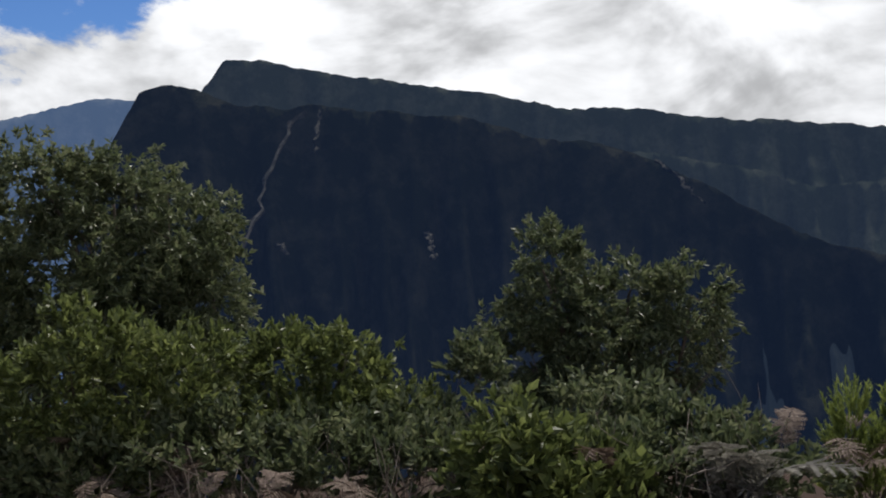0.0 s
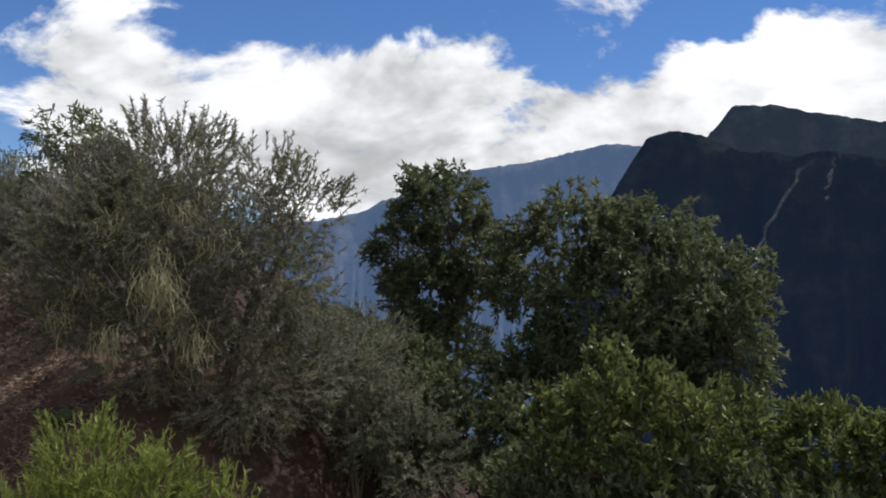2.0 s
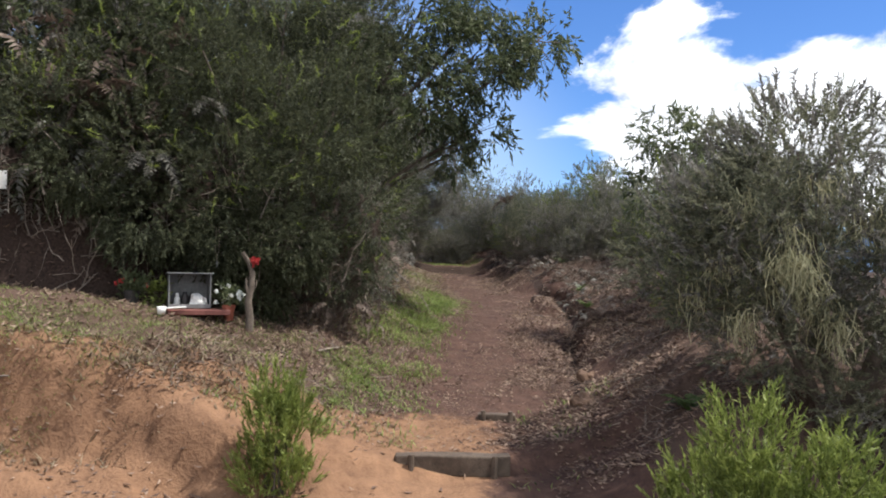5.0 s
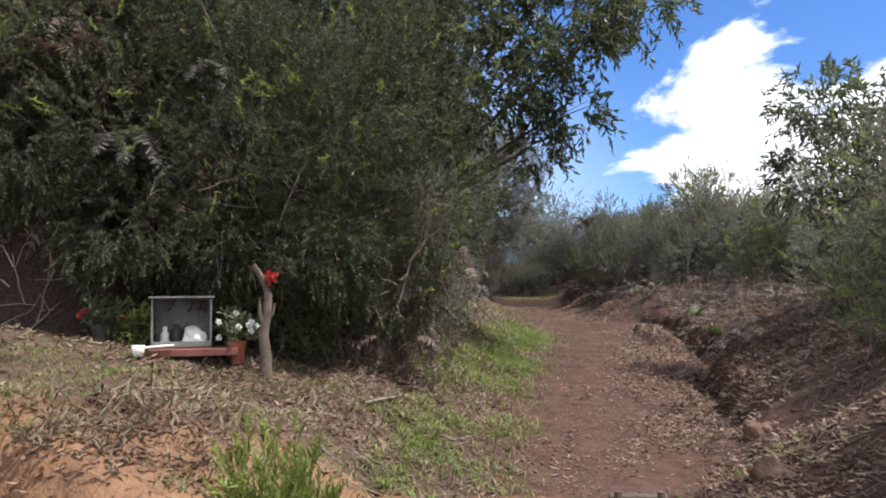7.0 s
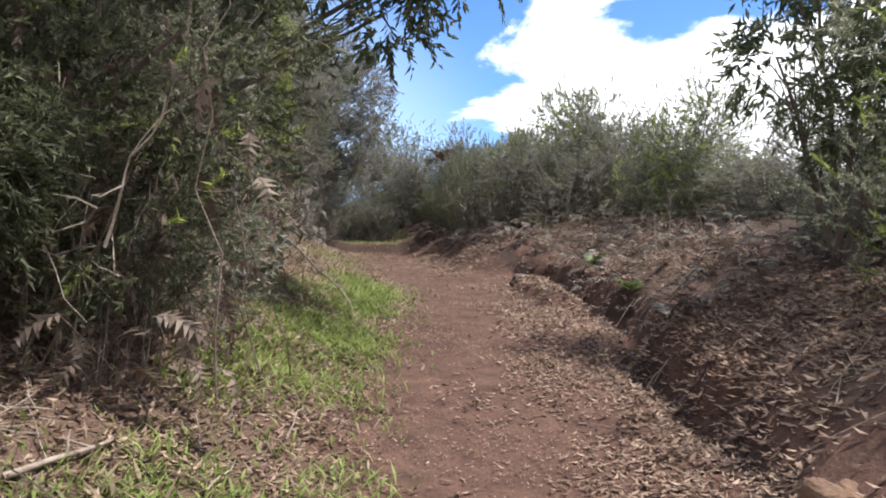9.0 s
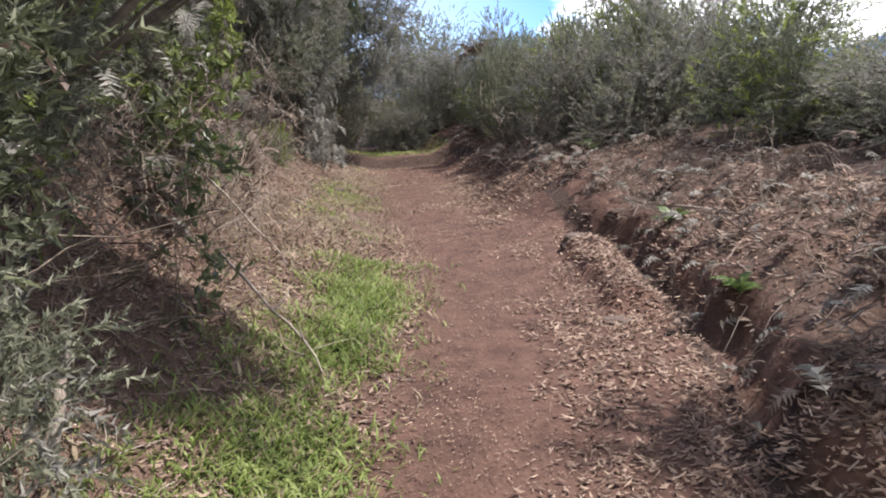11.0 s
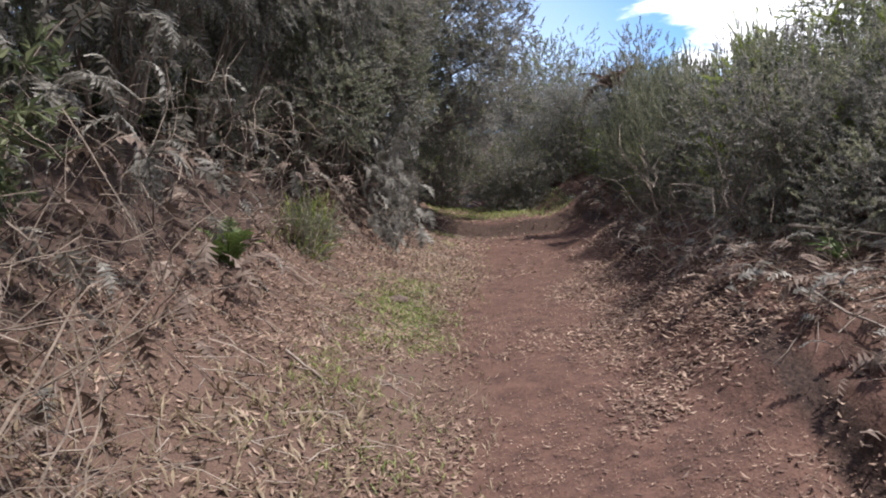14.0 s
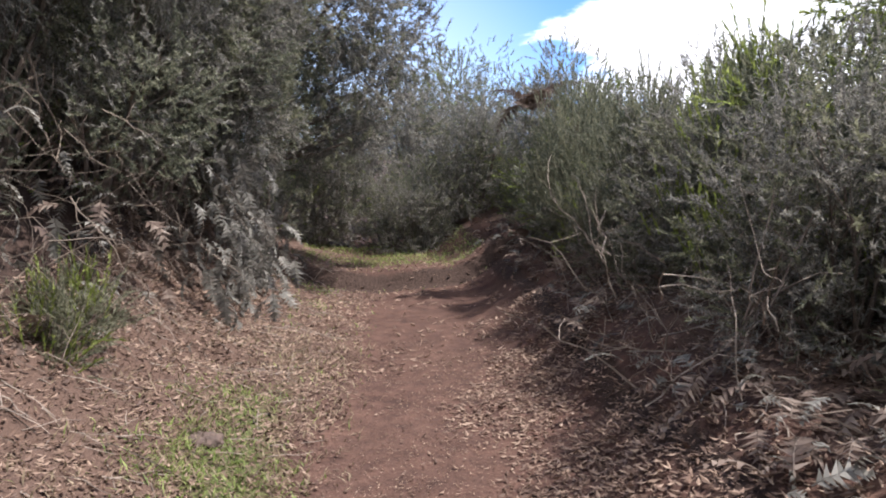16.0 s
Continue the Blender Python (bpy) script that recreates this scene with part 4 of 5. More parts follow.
def frond_mesh(length, width, pairs, material, seed, arch=0.35, twice=True):
    """A fern frond along +x from the origin, arching down."""
    rng = np.random.default_rng(seed)
    s = np.linspace(0.12, 1, pairs)
    mid = np.stack([s * length * (1 - 0.15 * s), rng.normal(size=pairs).cumsum() * 0.004, arch * length * (0.9 * s - 1.5 * s ** 2.2)], axis=1)
    way = unit(np.gradient(mid, axis=0))
    prof = np.sin(np.pi * np.clip(0.16 + 0.84 * s, 0, 1)) ** 0.7
    at, along, side, ln, wd = [], [], [], [], []
    for sgn in (-1, 1):
        out = unit(np.cross(way, np.array([0, 0, 1.0])) * sgn + way * 0.45 + rng.normal(size=(pairs, 3)) * 0.12 + np.array([0, 0, -0.15]))
        size = width * 0.5 * prof
        if twice:
            k = 7
            for u in np.linspace(0.1, 1, k):
                for sg in (-1, 1):
                    at.append(mid + out * (size * u)[:, None])
                    along.append(unit(way * sg * 0.8 + out * 0.6))
                    ln.append(size * 0.34 * (1.15 - u) + 0.006), wd.append(size * 0.13 + 0.003)
                    side.append(unit(np.cross(along[-1], np.array([0, 0, 1.0]))))
        else:
            at.append(mid), along.append(out), ln.append(size), wd.append(np.full(pairs, length / pairs * 0.9))
            side.append(unit(np.cross(out, np.array([0, 0, 1.0]))))
    v, f = leaf_tris(np.concatenate(at), np.concatenate(along), np.concatenate(side), np.concatenate(ln), np.concatenate(wd))
    stem, fs = tubes([(np.concatenate([[[0, 0, 0]], mid]), 0.006, 0.0015)], 3)
    tri = np.concatenate([fs[:, [0, 1, 2]], fs[:, [0, 2, 3]]]) + len(v)
    return np_mesh("frond", np.concatenate([v, stem]), np.concatenate([f, tri]), material)


DRY_FROND = [frond_mesh(0.6, 0.26, 15, DEADFERN, 1, 0.45), frond_mesh(0.5, 0.24, 14, DEADFERN, 2, 0.7)]
GREY_FROND = [frond_mesh(0.5, 0.22, 15, GREY, 3, 0.5), frond_mesh(0.42, 0.2, 14, GREY, 4, 0.8)]
GREEN_FROND = [frond_mesh(0.4, 0.16, 14, FERN, 5, 0.35), frond_mesh(0.34, 0.15, 13, FERN, 6, 0.5)]


def fern(label, at, meshes, n, size, seed, facing=None, lift=(10, 55), fan=360):
    rng = random.Random(seed)
    root = thing("fern", label, "fern", at, "ferns")
    for k in range(n):
        turn = (facing if facing is not None else 0) + (k / n - 0.5) * fan + rng.uniform(-14, 14)
        ob = mpart("frond", meshes[k % len(meshes)], root)
        s = size * rng.uniform(0.75, 1.2)
        ob.matrix_basis = pose(0, 0, 0, rng.uniform(-12, 12), -rng.uniform(*lift), turn) @ Matrix.Diagonal((s, s, s, 1))
    return root


fern("cluster of grey dead fern fronds on the bank", (-8.15, -0.6, 1.75), GREY_FROND, 12, 1.0, 11, 10, (-50, 40), 240)
fern("dry fern fronds hanging from the bank", (-8.25, -0.1, 2.3), GREY_FROND, 7, 0.8, 12, 20, (-60, 30), 220)
fern("dry brown fern above the bank", (-8.2, -1.1, 2.3), DRY_FROND, 9, 0.9, 13, 0, (-50, 40), 240)
fern("tall dry silver fern frond over the valley edge", (1.9, 4.35, gz(1.9, 4.35)), GREY_FROND, 5, 1.6, 14, -60, (50, 75), 90)
fern("dry fern at the valley edge", (-1.0, 4.7, gz(-1.0, 4.7) + 0.1), DRY_FROND, 8, 1.0, 15, -90, (30, 65), 200)
fern("dry fern at the valley edge", (-0.2, 4.6, gz(-0.2, 4.6)), DRY_FROND, 8, 1.0, 16, -90, (20, 60), 200)
fern("dry fern at the valley edge", (1.7, 4.3, gz(1.7, 4.3)), DRY_FROND, 8, 1.0, 17, -90, (10, 50), 200)
fern("dry fern at the valley edge", (0.9, 4.2, gz(0.9, 4.2)), DRY_FROND, 7, 0.8, 18, -90, (10, 40), 200)
fern("dry brown fern beneath the leafy shrub", (-1.7, 4.7, gz(-1.7, 4.7)), DRY_FROND, 9, 1.0, 19, -90, (30, 70), 220)
fern("silvery fern on the far bank", (-15.48, 7.40, gz(-15.48, 7.40) + 0.3), GREY_FROND, 8, 0.9, 20, None, (10, 60))
fern("pale green fern sprouting from the bank", (-15.0, 6.75, gz(-15.0, 6.75)), GREEN_FROND, 7, 0.7, 21, None, (25, 65))
fern("pale green fern on the bank", (-12.22, 5.81, gz(-12.22, 5.81)), GREEN_FROND, 6, 0.7, 22, None, (15, 50))
fern("green fern beside the litter slope", (-5.1, 3.1, gz(-5.1, 3.1)), GREEN_FROND, 7, 0.7, 23, None, (25, 65))
fern("pale green fern tuft at the bank foot", (-16.47, 3.20, gz(-16.47, 3.20)), GREEN_FROND, 8, 1.0, 24, None, (35, 75))
fern("yellowing fern on the far bank", (-10.54, 5.06, gz(-10.54, 5.06)), GREEN_FROND, 6, 0.6, 25, None, (15, 50))
fern("tree fern crown over the bushes", (-21.78, 8.23, 2.55), DRY_FROND, 9, 1.1, 26, None, (0, 40))
for k, (x, d, z) in enumerate([(-12.0, -1.9, 0.5), (-12.8, -1.95, 1.4), (-14.3, -2.0, 1.2), (-15.2, -2.0, 0.9), (-13.5, -2.0, 1.7), (-16.0, -2.2, 1.5)]):
    p = at_path(x, d)
    fern("grey dead fern hanging in the bushes", (p[0], p[1], p[2] + z), GREY_FROND, 5, 0.7, 30 + k, 60, (-60, 20), 180)


def stuff(name, label, category, verts, faces, material):
    return tagged(new(name, np_mesh(name, verts, faces, material)), label, category, kind="stuff")


def tangle(name, label, n, spot, rise, lean, seed, material=TWIG, thick=0.006, sway=0.5):
    """Bare twigs: spot(rng) gives a foot, each rises and leans by the given metres."""
    rng = np.random.default_rng(seed)
    lines = []
    for _ in range(n):
        a = np.array(spot(rng))
        b = a + np.array([rng.normal() * lean, rng.normal() * lean, rng.uniform(*rise)])
        line = bent(rng, a, b, 7, sway)
        r = thick * rng.uniform(0.5, 1.5)
        lines.append((line, r, r * 0.35))
        for _ in range(2):
            s = line[rng.integers(2, 6)]
            lines.append((bent(rng, s, s + rng.normal(size=3) * 0.16 + np.array([0, 0, 0.03]), 4, 0.5), r * 0.5, r * 0.2))
    v, f = tubes(lines, 3)
    return stuff(name, label, "twigs", v, f, material)


def on_path(x0, x1, d0, d1, up=0.0):
    def spot(rng):
        x, y, z = at_path(rng.uniform(x0, x1), rng.uniform(d0, d1))
        return x, y, z + rng.uniform(0, up) - 0.03
    return spot


def canes():
    rng = np.random.default_rng(41)
    root = thing("cane_thicket", "dry bent canes and dead stems on the bank corner", "canes", (-8.6, 1.2, gz(-8.6, 1.2)))
    for _ in range(42):
        a = np.array([rng.normal() * 0.22, rng.normal() * 0.3, -0.03])
        b = a + np.array([rng.normal() * 0.2, rng.normal() * 0.25, rng.uniform(0.4, 1.7)])
        line = bent(rng, a, b, 8, 0.6)
        r = rng.uniform(0.002, 0.0055)
        k = rng.integers(3, 7)
        v, f = tubes([(line, r, r * 0.4), (bent(rng, line[k], line[k] + rng.normal(size=3) * 0.2, 4, 0.5), r * 0.5, r * 0.2)], 4)
        mpart("cane", np_mesh("cane", v, f, STEM), root)


canes()
bush("heath_bush", "dark heath bush behind the dry canes", (-9.15, 1.35), 1.2, 1.2, 1.7, 133, ERICA, GREY, twigs=1500, tip_share=0.1)
tangle("hanging_roots", "bare twigs and roots hanging under the heath tree", 45, lambda r: (-8.4 + r.normal() * 0.1, 0.9 + r.normal() * 0.5, 1.3 + r.normal() * 0.25), (-0.8, -0.2), 0.12, 42, BARK, 0.004)
tangle("dry_twigs", "tangle of bare grey twigs on the path bank", 330, on_path(-13.8, -9.6, -2.3, -1.55, 0.6), (-0.1, 0.6), 0.3, 43, STEM, 0.0045)
tangle("dry_twigs", "tangle of bare grey twigs hanging over the bank", 330, on_path(-23.0, -13.8, -2.4, -1.8, 1.4), (-0.5, 0.4), 0.28, 44, STEM, 0.0045)
tangle("dry_twigs", "dead bracken stems lying on the far bank", 420, on_path(-24, -9.0, 1.25, 2.3, 0.1), (-0.02, 0.35), 0.3, 45, STEM, 0.0038)
tangle("dry_twigs", "bare grey branches standing out of the heath on the far bank", 70, lambda r: ((a := r.uniform(-19.5, -15.8)), 6.95 - 0.25 * (a + 17.2) + r.normal() * 0.16, 0.65 + r.uniform(0, 0.7)), (0.05, 0.65), 0.25, 49, TWIG, 0.0052, 0.7)
tangle("dry_twigs", "pale bare twigs hanging out of the leaning heath", 55, lambda r: ((a := r.uniform(-21.5, -11.0)), float(axis(np.array([a]))[0][0]) - 1.85 + r.normal() * 0.15, 1.3 + r.uniform(0, 1.2)), (-0.6, 0.05), 0.22, 50, STEM, 0.0035, 0.6)
tangle("dry_twigs", "bare twigs at the foot of the lichen-hung tree", 60, lambda r: (r.uniform(-7.0, -5.0), r.uniform(3.9, 4.9), 0.3), (0.05, 0.5), 0.25, 46)
tangle("dry_twigs", "dry stems among the ferns at the valley edge", 240, lambda r: (r.uniform(-2.6, 2.2), r.uniform(4.0, 5.2), -0.9), (0.2, 0.75), 0.2, 47)
tangle("dry_twigs", "dry stems under the heath beside the shrine", 170, lambda r: (-8.15 + r.normal() * 0.12, r.uniform(-4.5, 1.2), r.uniform(0.5, 1.6)), (-0.3, 0.6), 0.15, 48)


def debris(label, n, spot, seed):
    rng = np.random.default_rng(seed)
    lines = []
    for _ in range(n):
        a = np.array(spot(rng)) + np.array([0, 0, 0.04])
        t = rng.uniform(0, 6.283)
        ln = rng.uniform(0.08, 0.35)
        x, y = a[0] + math.cos(t) * ln, a[1] + math.sin(t) * ln
        lines.append((bent(rng, a, (x, y, gz(x, y) + 0.02), 4, 0.4), rng.uniform(0.002, 0.005), 0.0015))
    v, f = tubes(lines, 3)
    stuff("fallen_twigs", label, "twigs", v, f, TWIG)


debris("fallen twigs on the slope beside the path", 1300, on_path(-23, -6, -2.4, -0.8), 91)
debris("fallen twigs on the far bank", 700, on_path(-20, -5, 1.1, 2.4), 92)


def bracken(label, n, spot, seed, meshes, size, flat=(-25, 30)):
    """A low heap of dead fronds, one joined mesh."""
    rng = random.Random(seed)
    nrng = np.random.default_rng(seed)
    vs, fs, base = [], [], 0
    data = []
    for me in meshes:
        co = np.empty(len(me.vertices) * 3, np.float32)
        me.vertices.foreach_get("co", co)
        ix = np.empty(len(me.loops), np.int32)
        me.loops.foreach_get("vertex_index", ix)
        data.append((co.reshape(-1, 3), ix.reshape(-1, 3)))
    for k in range(n):
        co, ix = data[k % len(data)]
        s = size * rng.uniform(0.6, 1.3)
        m = np.array(pose(*spot(nrng), rng.uniform(-30, 30), -rng.uniform(*flat), rng.uniform(0, 360)) @ Matrix.Diagonal((s, s, s, 1)))
        vs.append(co @ m[:3, :3].T + m[:3, 3])
        fs.append(ix + base)
        base += len(co)
    return stuff("dead_bracken", label, "bracken", np.concatenate(vs), np.concatenate(fs), meshes[0].materials[0])


LOOSE_DRY = [frond_mesh(0.42, 0.24, 9, DEADFERN, 7, 0.4, False), frond_mesh(0.36, 0.22, 8, DEADFERN, 8, 0.8, False)]
LOOSE_GREY = [frond_mesh(0.4, 0.22, 9, GREY, 9, 0.4, False), frond_mesh(0.34, 0.2, 8, GREY, 10, 0.8, False)]
bracken("brown dead bracken on the far bank", 560, on_path(-24, -9.0, 1.0, 2.5, 0.2), 51, LOOSE_DRY, 0.62)
bracken("grey dead bracken on the far bank", 460, on_path(-24, -9.0, 1.0, 2.4, 0.22), 52, LOOSE_GREY, 0.5)
bracken("grey dead fern leaves caught in the thicket", 360, on_path(-23, -9.3, -2.5, -1.9, 1.7), 53, LOOSE_GREY, 0.7, (-80, 20))
bracken("brown dead fern leaves caught in the thicket", 240, on_path(-23, -9.3, -2.4, -1.75, 0.8), 54, LOOSE_DRY, 0.7, (-70, 20))
bracken("brown dead bracken at the valley edge", 75, lambda r: (r.uniform(-2.8, 2.8), r.uniform(3.9, 5.0), -0.7 + r.uniform(0, 0.35)), 55, DRY_FROND, 0.7, (-20, 50))
bracken("brown dead fern on the slope above the shrine", 260, lambda r: (-8.35 + r.normal() * 0.12, r.uniform(-5, -0.2), r.uniform(1.2, 3.2)), 56, LOOSE_DRY, 0.9, (-80, 30))
bracken("curtain of grey dead fern hanging from the heath", 420, lambda r: ((a := r.normal() * 0.8) - 21.2, 5.0 - 0.25 * a + r.normal() * 0.14, r.uniform(0.75, 2.3)), 60, LOOSE_GREY, 0.7, (-90, -30))
bracken("dead leaves hanging on the canes", 130, lambda r: (-8.5 + r.normal() * 0.2, 1.3 + r.normal() * 0.25, r.uniform(0.15, 1.6)), 57, LOOSE_DRY, 0.5, (-85, 0))


# ---- leaf litter and grass ----
def fields(n, seed, x0, x1, d0, d1, weight):
    rng = np.random.default_rng(seed)
    x, d = rng.uniform(x0, x1, n), rng.uniform(d0, d1, n)
    y = axis(x)[0] + d / 0.93
    keep = rng.random(n) < weight(x, y, d)
    x, y = x[keep], y[keep]
    return rng, np.stack([x, y, ground_z(x, y)], axis=1)


def litter(label, n, seed, x0, x1, d0, d1, weight, size=0.062, material=DEADLEAF):
    rng, p = fields(n, seed, x0, x1, d0, d1, weight)
    k = len(p)
    a = rng.uniform(0, 6.283, k)
    along = unit(np.stack([np.cos(a), np.sin(a), rng.normal(size=k) * 0.28], axis=1))
    side = unit(np.cross(along, np.array([0, 0, 1.0]) + rng.normal(size=(k, 3)) * 0.35))
    s = rng.uniform(0.6, 1.4, k)
    v, f = leaf_quads(p + np.array([0, 0, 0.012]), along, side, size * s, size * s * rng.uniform(0.25, 0.45, k), 0.12)
    stuff("leaf_litter", label, "leaves", v, f, material)


def patchy(freq, seed, lo, hi):
    return lambda x, y, d: np.clip((lump(x, y, freq, seed) - lo) / (hi - lo), 0.05, 1)


def strip(x, y, d):
    return np.exp(-((d + 0.95 + 0.2 * lump(x, y, 0.7, 21)) / np.where(x > -9.5, 0.38, 0.34)) ** 2) * np.clip(0.3 + 0.55 * lump(x, y, 1.1, 22) + 0.5 * lump(x, y, 3.5, 28), 0.05, 0.9)


def trodden(x, y, d):
    """Few leaves on the trodden middle, drifts of them along the gully side."""
    drift = np.clip((lump(x, y, 1.6, 62) + 0.5 * lump(x, y, 4.0, 63) + 1.1 * np.clip(d - 0.1, -0.5, 0.6)) / 0.9, 0.03, 1)
    return drift * (0.4 + 0.6 * step(0.12, 0.45, np.abs(d + 0.12)))


litter("dry fallen leaves scattered over the path", 42000, 61, -19, -5.6, -0.7, 1.05, trodden, 0.041)
litter("crumbs of broken leaves trodden into the path", 52000, 95, -20, -5.6, -0.8, 1.0, patchy(2.4, 96, -0.6, 0.6), 0.017)
litter("dry fallen leaves thick on the slope beside the path", 64000, 63, -24, -5.8, -2.3, -0.5, lambda x, y, d: patchy(1.2, 64, -1.1, 0.2)(x, y, d) * (1 - 0.45 * strip(x, y, d)) * np.clip((-d - 0.42 + 0.25 * lump(x, y, 1.7, 26)) / 0.4, 0.08, 1), 0.042)
litter("dry fallen leaves on the far bank", 34000, 65, -20, -4.8, 0.7, 2.4, patchy(1.2, 66, -0.7, 0.4), 0.046)
litter("dry fallen leaves at the end of the path", 5000, 67, -26, -19, -2.0, 2.0, patchy(1.2, 68, -0.6, 0.5))
litter("dry leaves and bits on the trodden look-out", 5000, 69, -5.8, -2.5, -3.0, 2.2, patchy(1.2, 70, -0.3, 0.9), 0.05)


def grass(label, n, seed, x0, x1, d0, d1, weight, height, material=GRASS):
    rng, p = fields(n, seed, x0, x1, d0, d1, weight)
    k = len(p)
    a = rng.uniform(0, 6.283, k)
    along = unit(np.stack([np.cos(a) * 0.6, np.sin(a) * 0.6, rng.uniform(0.35, 1.1, k)], axis=1))
    side = unit(np.stack([-np.sin(a), np.cos(a), np.zeros(k)], axis=1))
    v, f = leaf_quads(p - np.array([0, 0, 0.005]), along, side, height * rng.uniform(0.5, 1.4, k), height * 0.11 * rng.uniform(0.7, 1.4, k), 0.25)
    stuff("grass", label, "grass", v, f, material)


grass("green grass strip along the edge of the path", 105000, 71, -13, -5.7, -1.9, -0.2, strip, 0.085)
grass("sparse grass along the edge of the path", 62000, 72, -24, -13, -1.7, -0.4, lambda x, y, d: 0.85 * strip(x, y, d) * np.clip(0.45 + lump(x, y, 0.6, 73), 0.03, 1), 0.065)
grass("dry straw among the grass beside the path", 22000, 90, -20, -5.8, -1.9, -0.4, lambda x, y, d: 0.25 + 0.6 * strip(x, y, d), 0.075, STRAW)
grass("grass beyond the steps at the path's end", 7000, 74, -26, -22.6, -1.2, 1.0, patchy(1.0, 75, -0.4, 0.6), 0.07)
grass("dry straw on the slope beside the path", 6500, 76, -15, -5.9, -2.4, -1.0, patchy(1.3, 77, -0.5, 0.6), 0.12, STRAW)
grass("short grass on the terrace before the shrine", 26000, 78, -7.9, -5.9, -5.5, -1.6, patchy(1.2, 79, -0.6, 0.6), 0.05)
grass("dry straw over the eroded scarp", 1200, 80, -6.4, -5.6, -4.0, -1.4, patchy(1.6, 81, -0.2, 0.7), 0.09, STRAW)
grass("dry straw on the terrace before the shrine", 14000, 84, -8.1, -5.9, -5.5, -1.5, patchy(1.4, 85, -0.5, 0.6), 0.06, STRAW)
litter("dry leaves on the terrace before the shrine", 9000, 86, -8.2, -5.9, -5.5, -2.0, patchy(1.4, 87, -0.7, 0.5), 0.05)
litter("dry leaves on the cut face of the bank", 12000, 88, -9.5, -4.8, 0.95, 2.2, patchy(1.8, 89, -0.6, 0.5), 0.05)
grass("grass tuft at the log step", 1500, 82, -6.6, -5.0, 0.4, 1.2, patchy(2.0, 83, 0.1, 0.7), 0.07)


# ---- single plants along the path ----
bush("sapling", "leafy sapling with yellow-green leaves in the thicket", (-12.20, 2.28), 1, 1, 1, 141, BRIGHT, None, length=0.075, width=0.034, twigs=70, per=8, stem=0.008, category="sapling", slim=False, bare=14,
     blobs=[(-12.09, 2.49, 1.6, 0.22, 0.2, 0.2), (-12.25, 2.38, 1.3, 0.15, 0.15, 0.2)])
bush("sapling", "leafy seedling with glossy leaves at the bank foot", (-10.98, 2.16), 1, 1, 1, 142, BROAD, None, length=0.07, width=0.028, twigs=45, per=7, stem=0.005, category="sapling", slim=False, bare=14,
     blobs=[(-10.93, 2.27, 0.85, 0.25, 0.2, 0.3), (-10.77, 2.32, 0.55, 0.2, 0.15, 0.25), (-11.19, 2.32, 1.25, 0.25, 0.2, 0.25)])
bush("heath_bush", "bright young heath bush above the bank", (-16.75, 8.17), 1, 1, 1, 143, ERICA, ERICA_TIP, twigs=1500, lift=0.9, spread=0.8,
     blobs=[(-16.75, 8.06, 1.75, 0.5, 0.5, 0.4), (-16.43, 7.96, 1.3, 0.45, 0.45, 0.4), (-17.06, 8.17, 1.3, 0.5, 0.5, 0.4)])
for k, (x, y, z, w) in enumerate([(-17.4, 7.75, 1.75, 0.42), (-19.0, 7.9, 1.7, 0.4), (-15.9, 8.0, 1.75, 0.45), (-20.6, 8.2, 2.0, 0.42)]):
    bush("heath_bush", "feathery blue-green heath bush rising above the hedge", (x, y + 0.1), 1, 1, 1, 180 + k, ERICA, LICHENED if k % 2 else ERICA_TIP, twigs=1100, lift=1.5, spread=0.55, reach=0.2, tip_share=0.25, group=BESIDE,
         blobs=[(x, y, z, w, w, 0.4), (x + 0.3, y - 0.15, z - 0.45, w, w, 0.35), (x - 0.35, y, z - 0.35, w, w, 0.35), (x + 0.05, y + 0.05, z + 0.45, 0.2, 0.2, 0.32), (x - 0.25, y - 0.1, z + 0.3, 0.16, 0.16, 0.28)])
bush("sapling", "tall thin sapling with sparse leaves against the sky", (-17.59, 9.13), 1, 1, 1, 144, BROAD, None, length=0.09, width=0.035, twigs=70, per=6, stem=0.014, category="sapling", slim=False, bare=26,
     blobs=[(-17.48, 9.02, 3.0, 0.3, 0.3, 0.35), (-17.69, 9.23, 2.5, 0.35, 0.35, 0.3)])
vine = thing("vine", "yellow-green moss vine hanging from the bushes", "vine", (-12.35, 2.70, 2.5))
v, f = crown([(0, 0, 0.1, 0.06, 0.06, 0.2), (0.01, 0.02, -0.2, 0.05, 0.05, 0.2), (0.02, 0.02, -0.5, 0.04, 0.04, 0.2)], 260, 10, 0.035, 0.010, 145, -0.9, 0.7, 0.08, slim=True)
mpart("moss", np_mesh("moss", v, f, ERICA_TIP), vine)
v, f = tubes([(np.array([[0, -0.5, 0.7], [0, -0.15, 0.5], [0, 0, 0.2], [0.01, 0.02, -0.2], [0.02, 0.02, -0.65]]), 0.006, 0.003)], 5)
mpart("stem", np_mesh("stem", v, f, TWIG), vine)
bracken("dead fern leaves over the lip of the bank", 200, lambda r: (-8.3 + r.normal() * 0.08, r.uniform(-5, -0.3), r.uniform(1.15, 1.75)), 58, LOOSE_DRY, 0.8, (-85, 10))
bracken("grey dead fern leaves over the lip of the bank", 120, lambda r: (-8.25 + r.normal() * 0.08, r.uniform(-4, -0.2), r.uniform(1.3, 2.1)), 59, LOOSE_GREY, 0.9, (-85, 10))
debris("roots and twigs on the cut face of the bank", 90, on_path(-9.5, -5, 1.3, 2.0), 93)
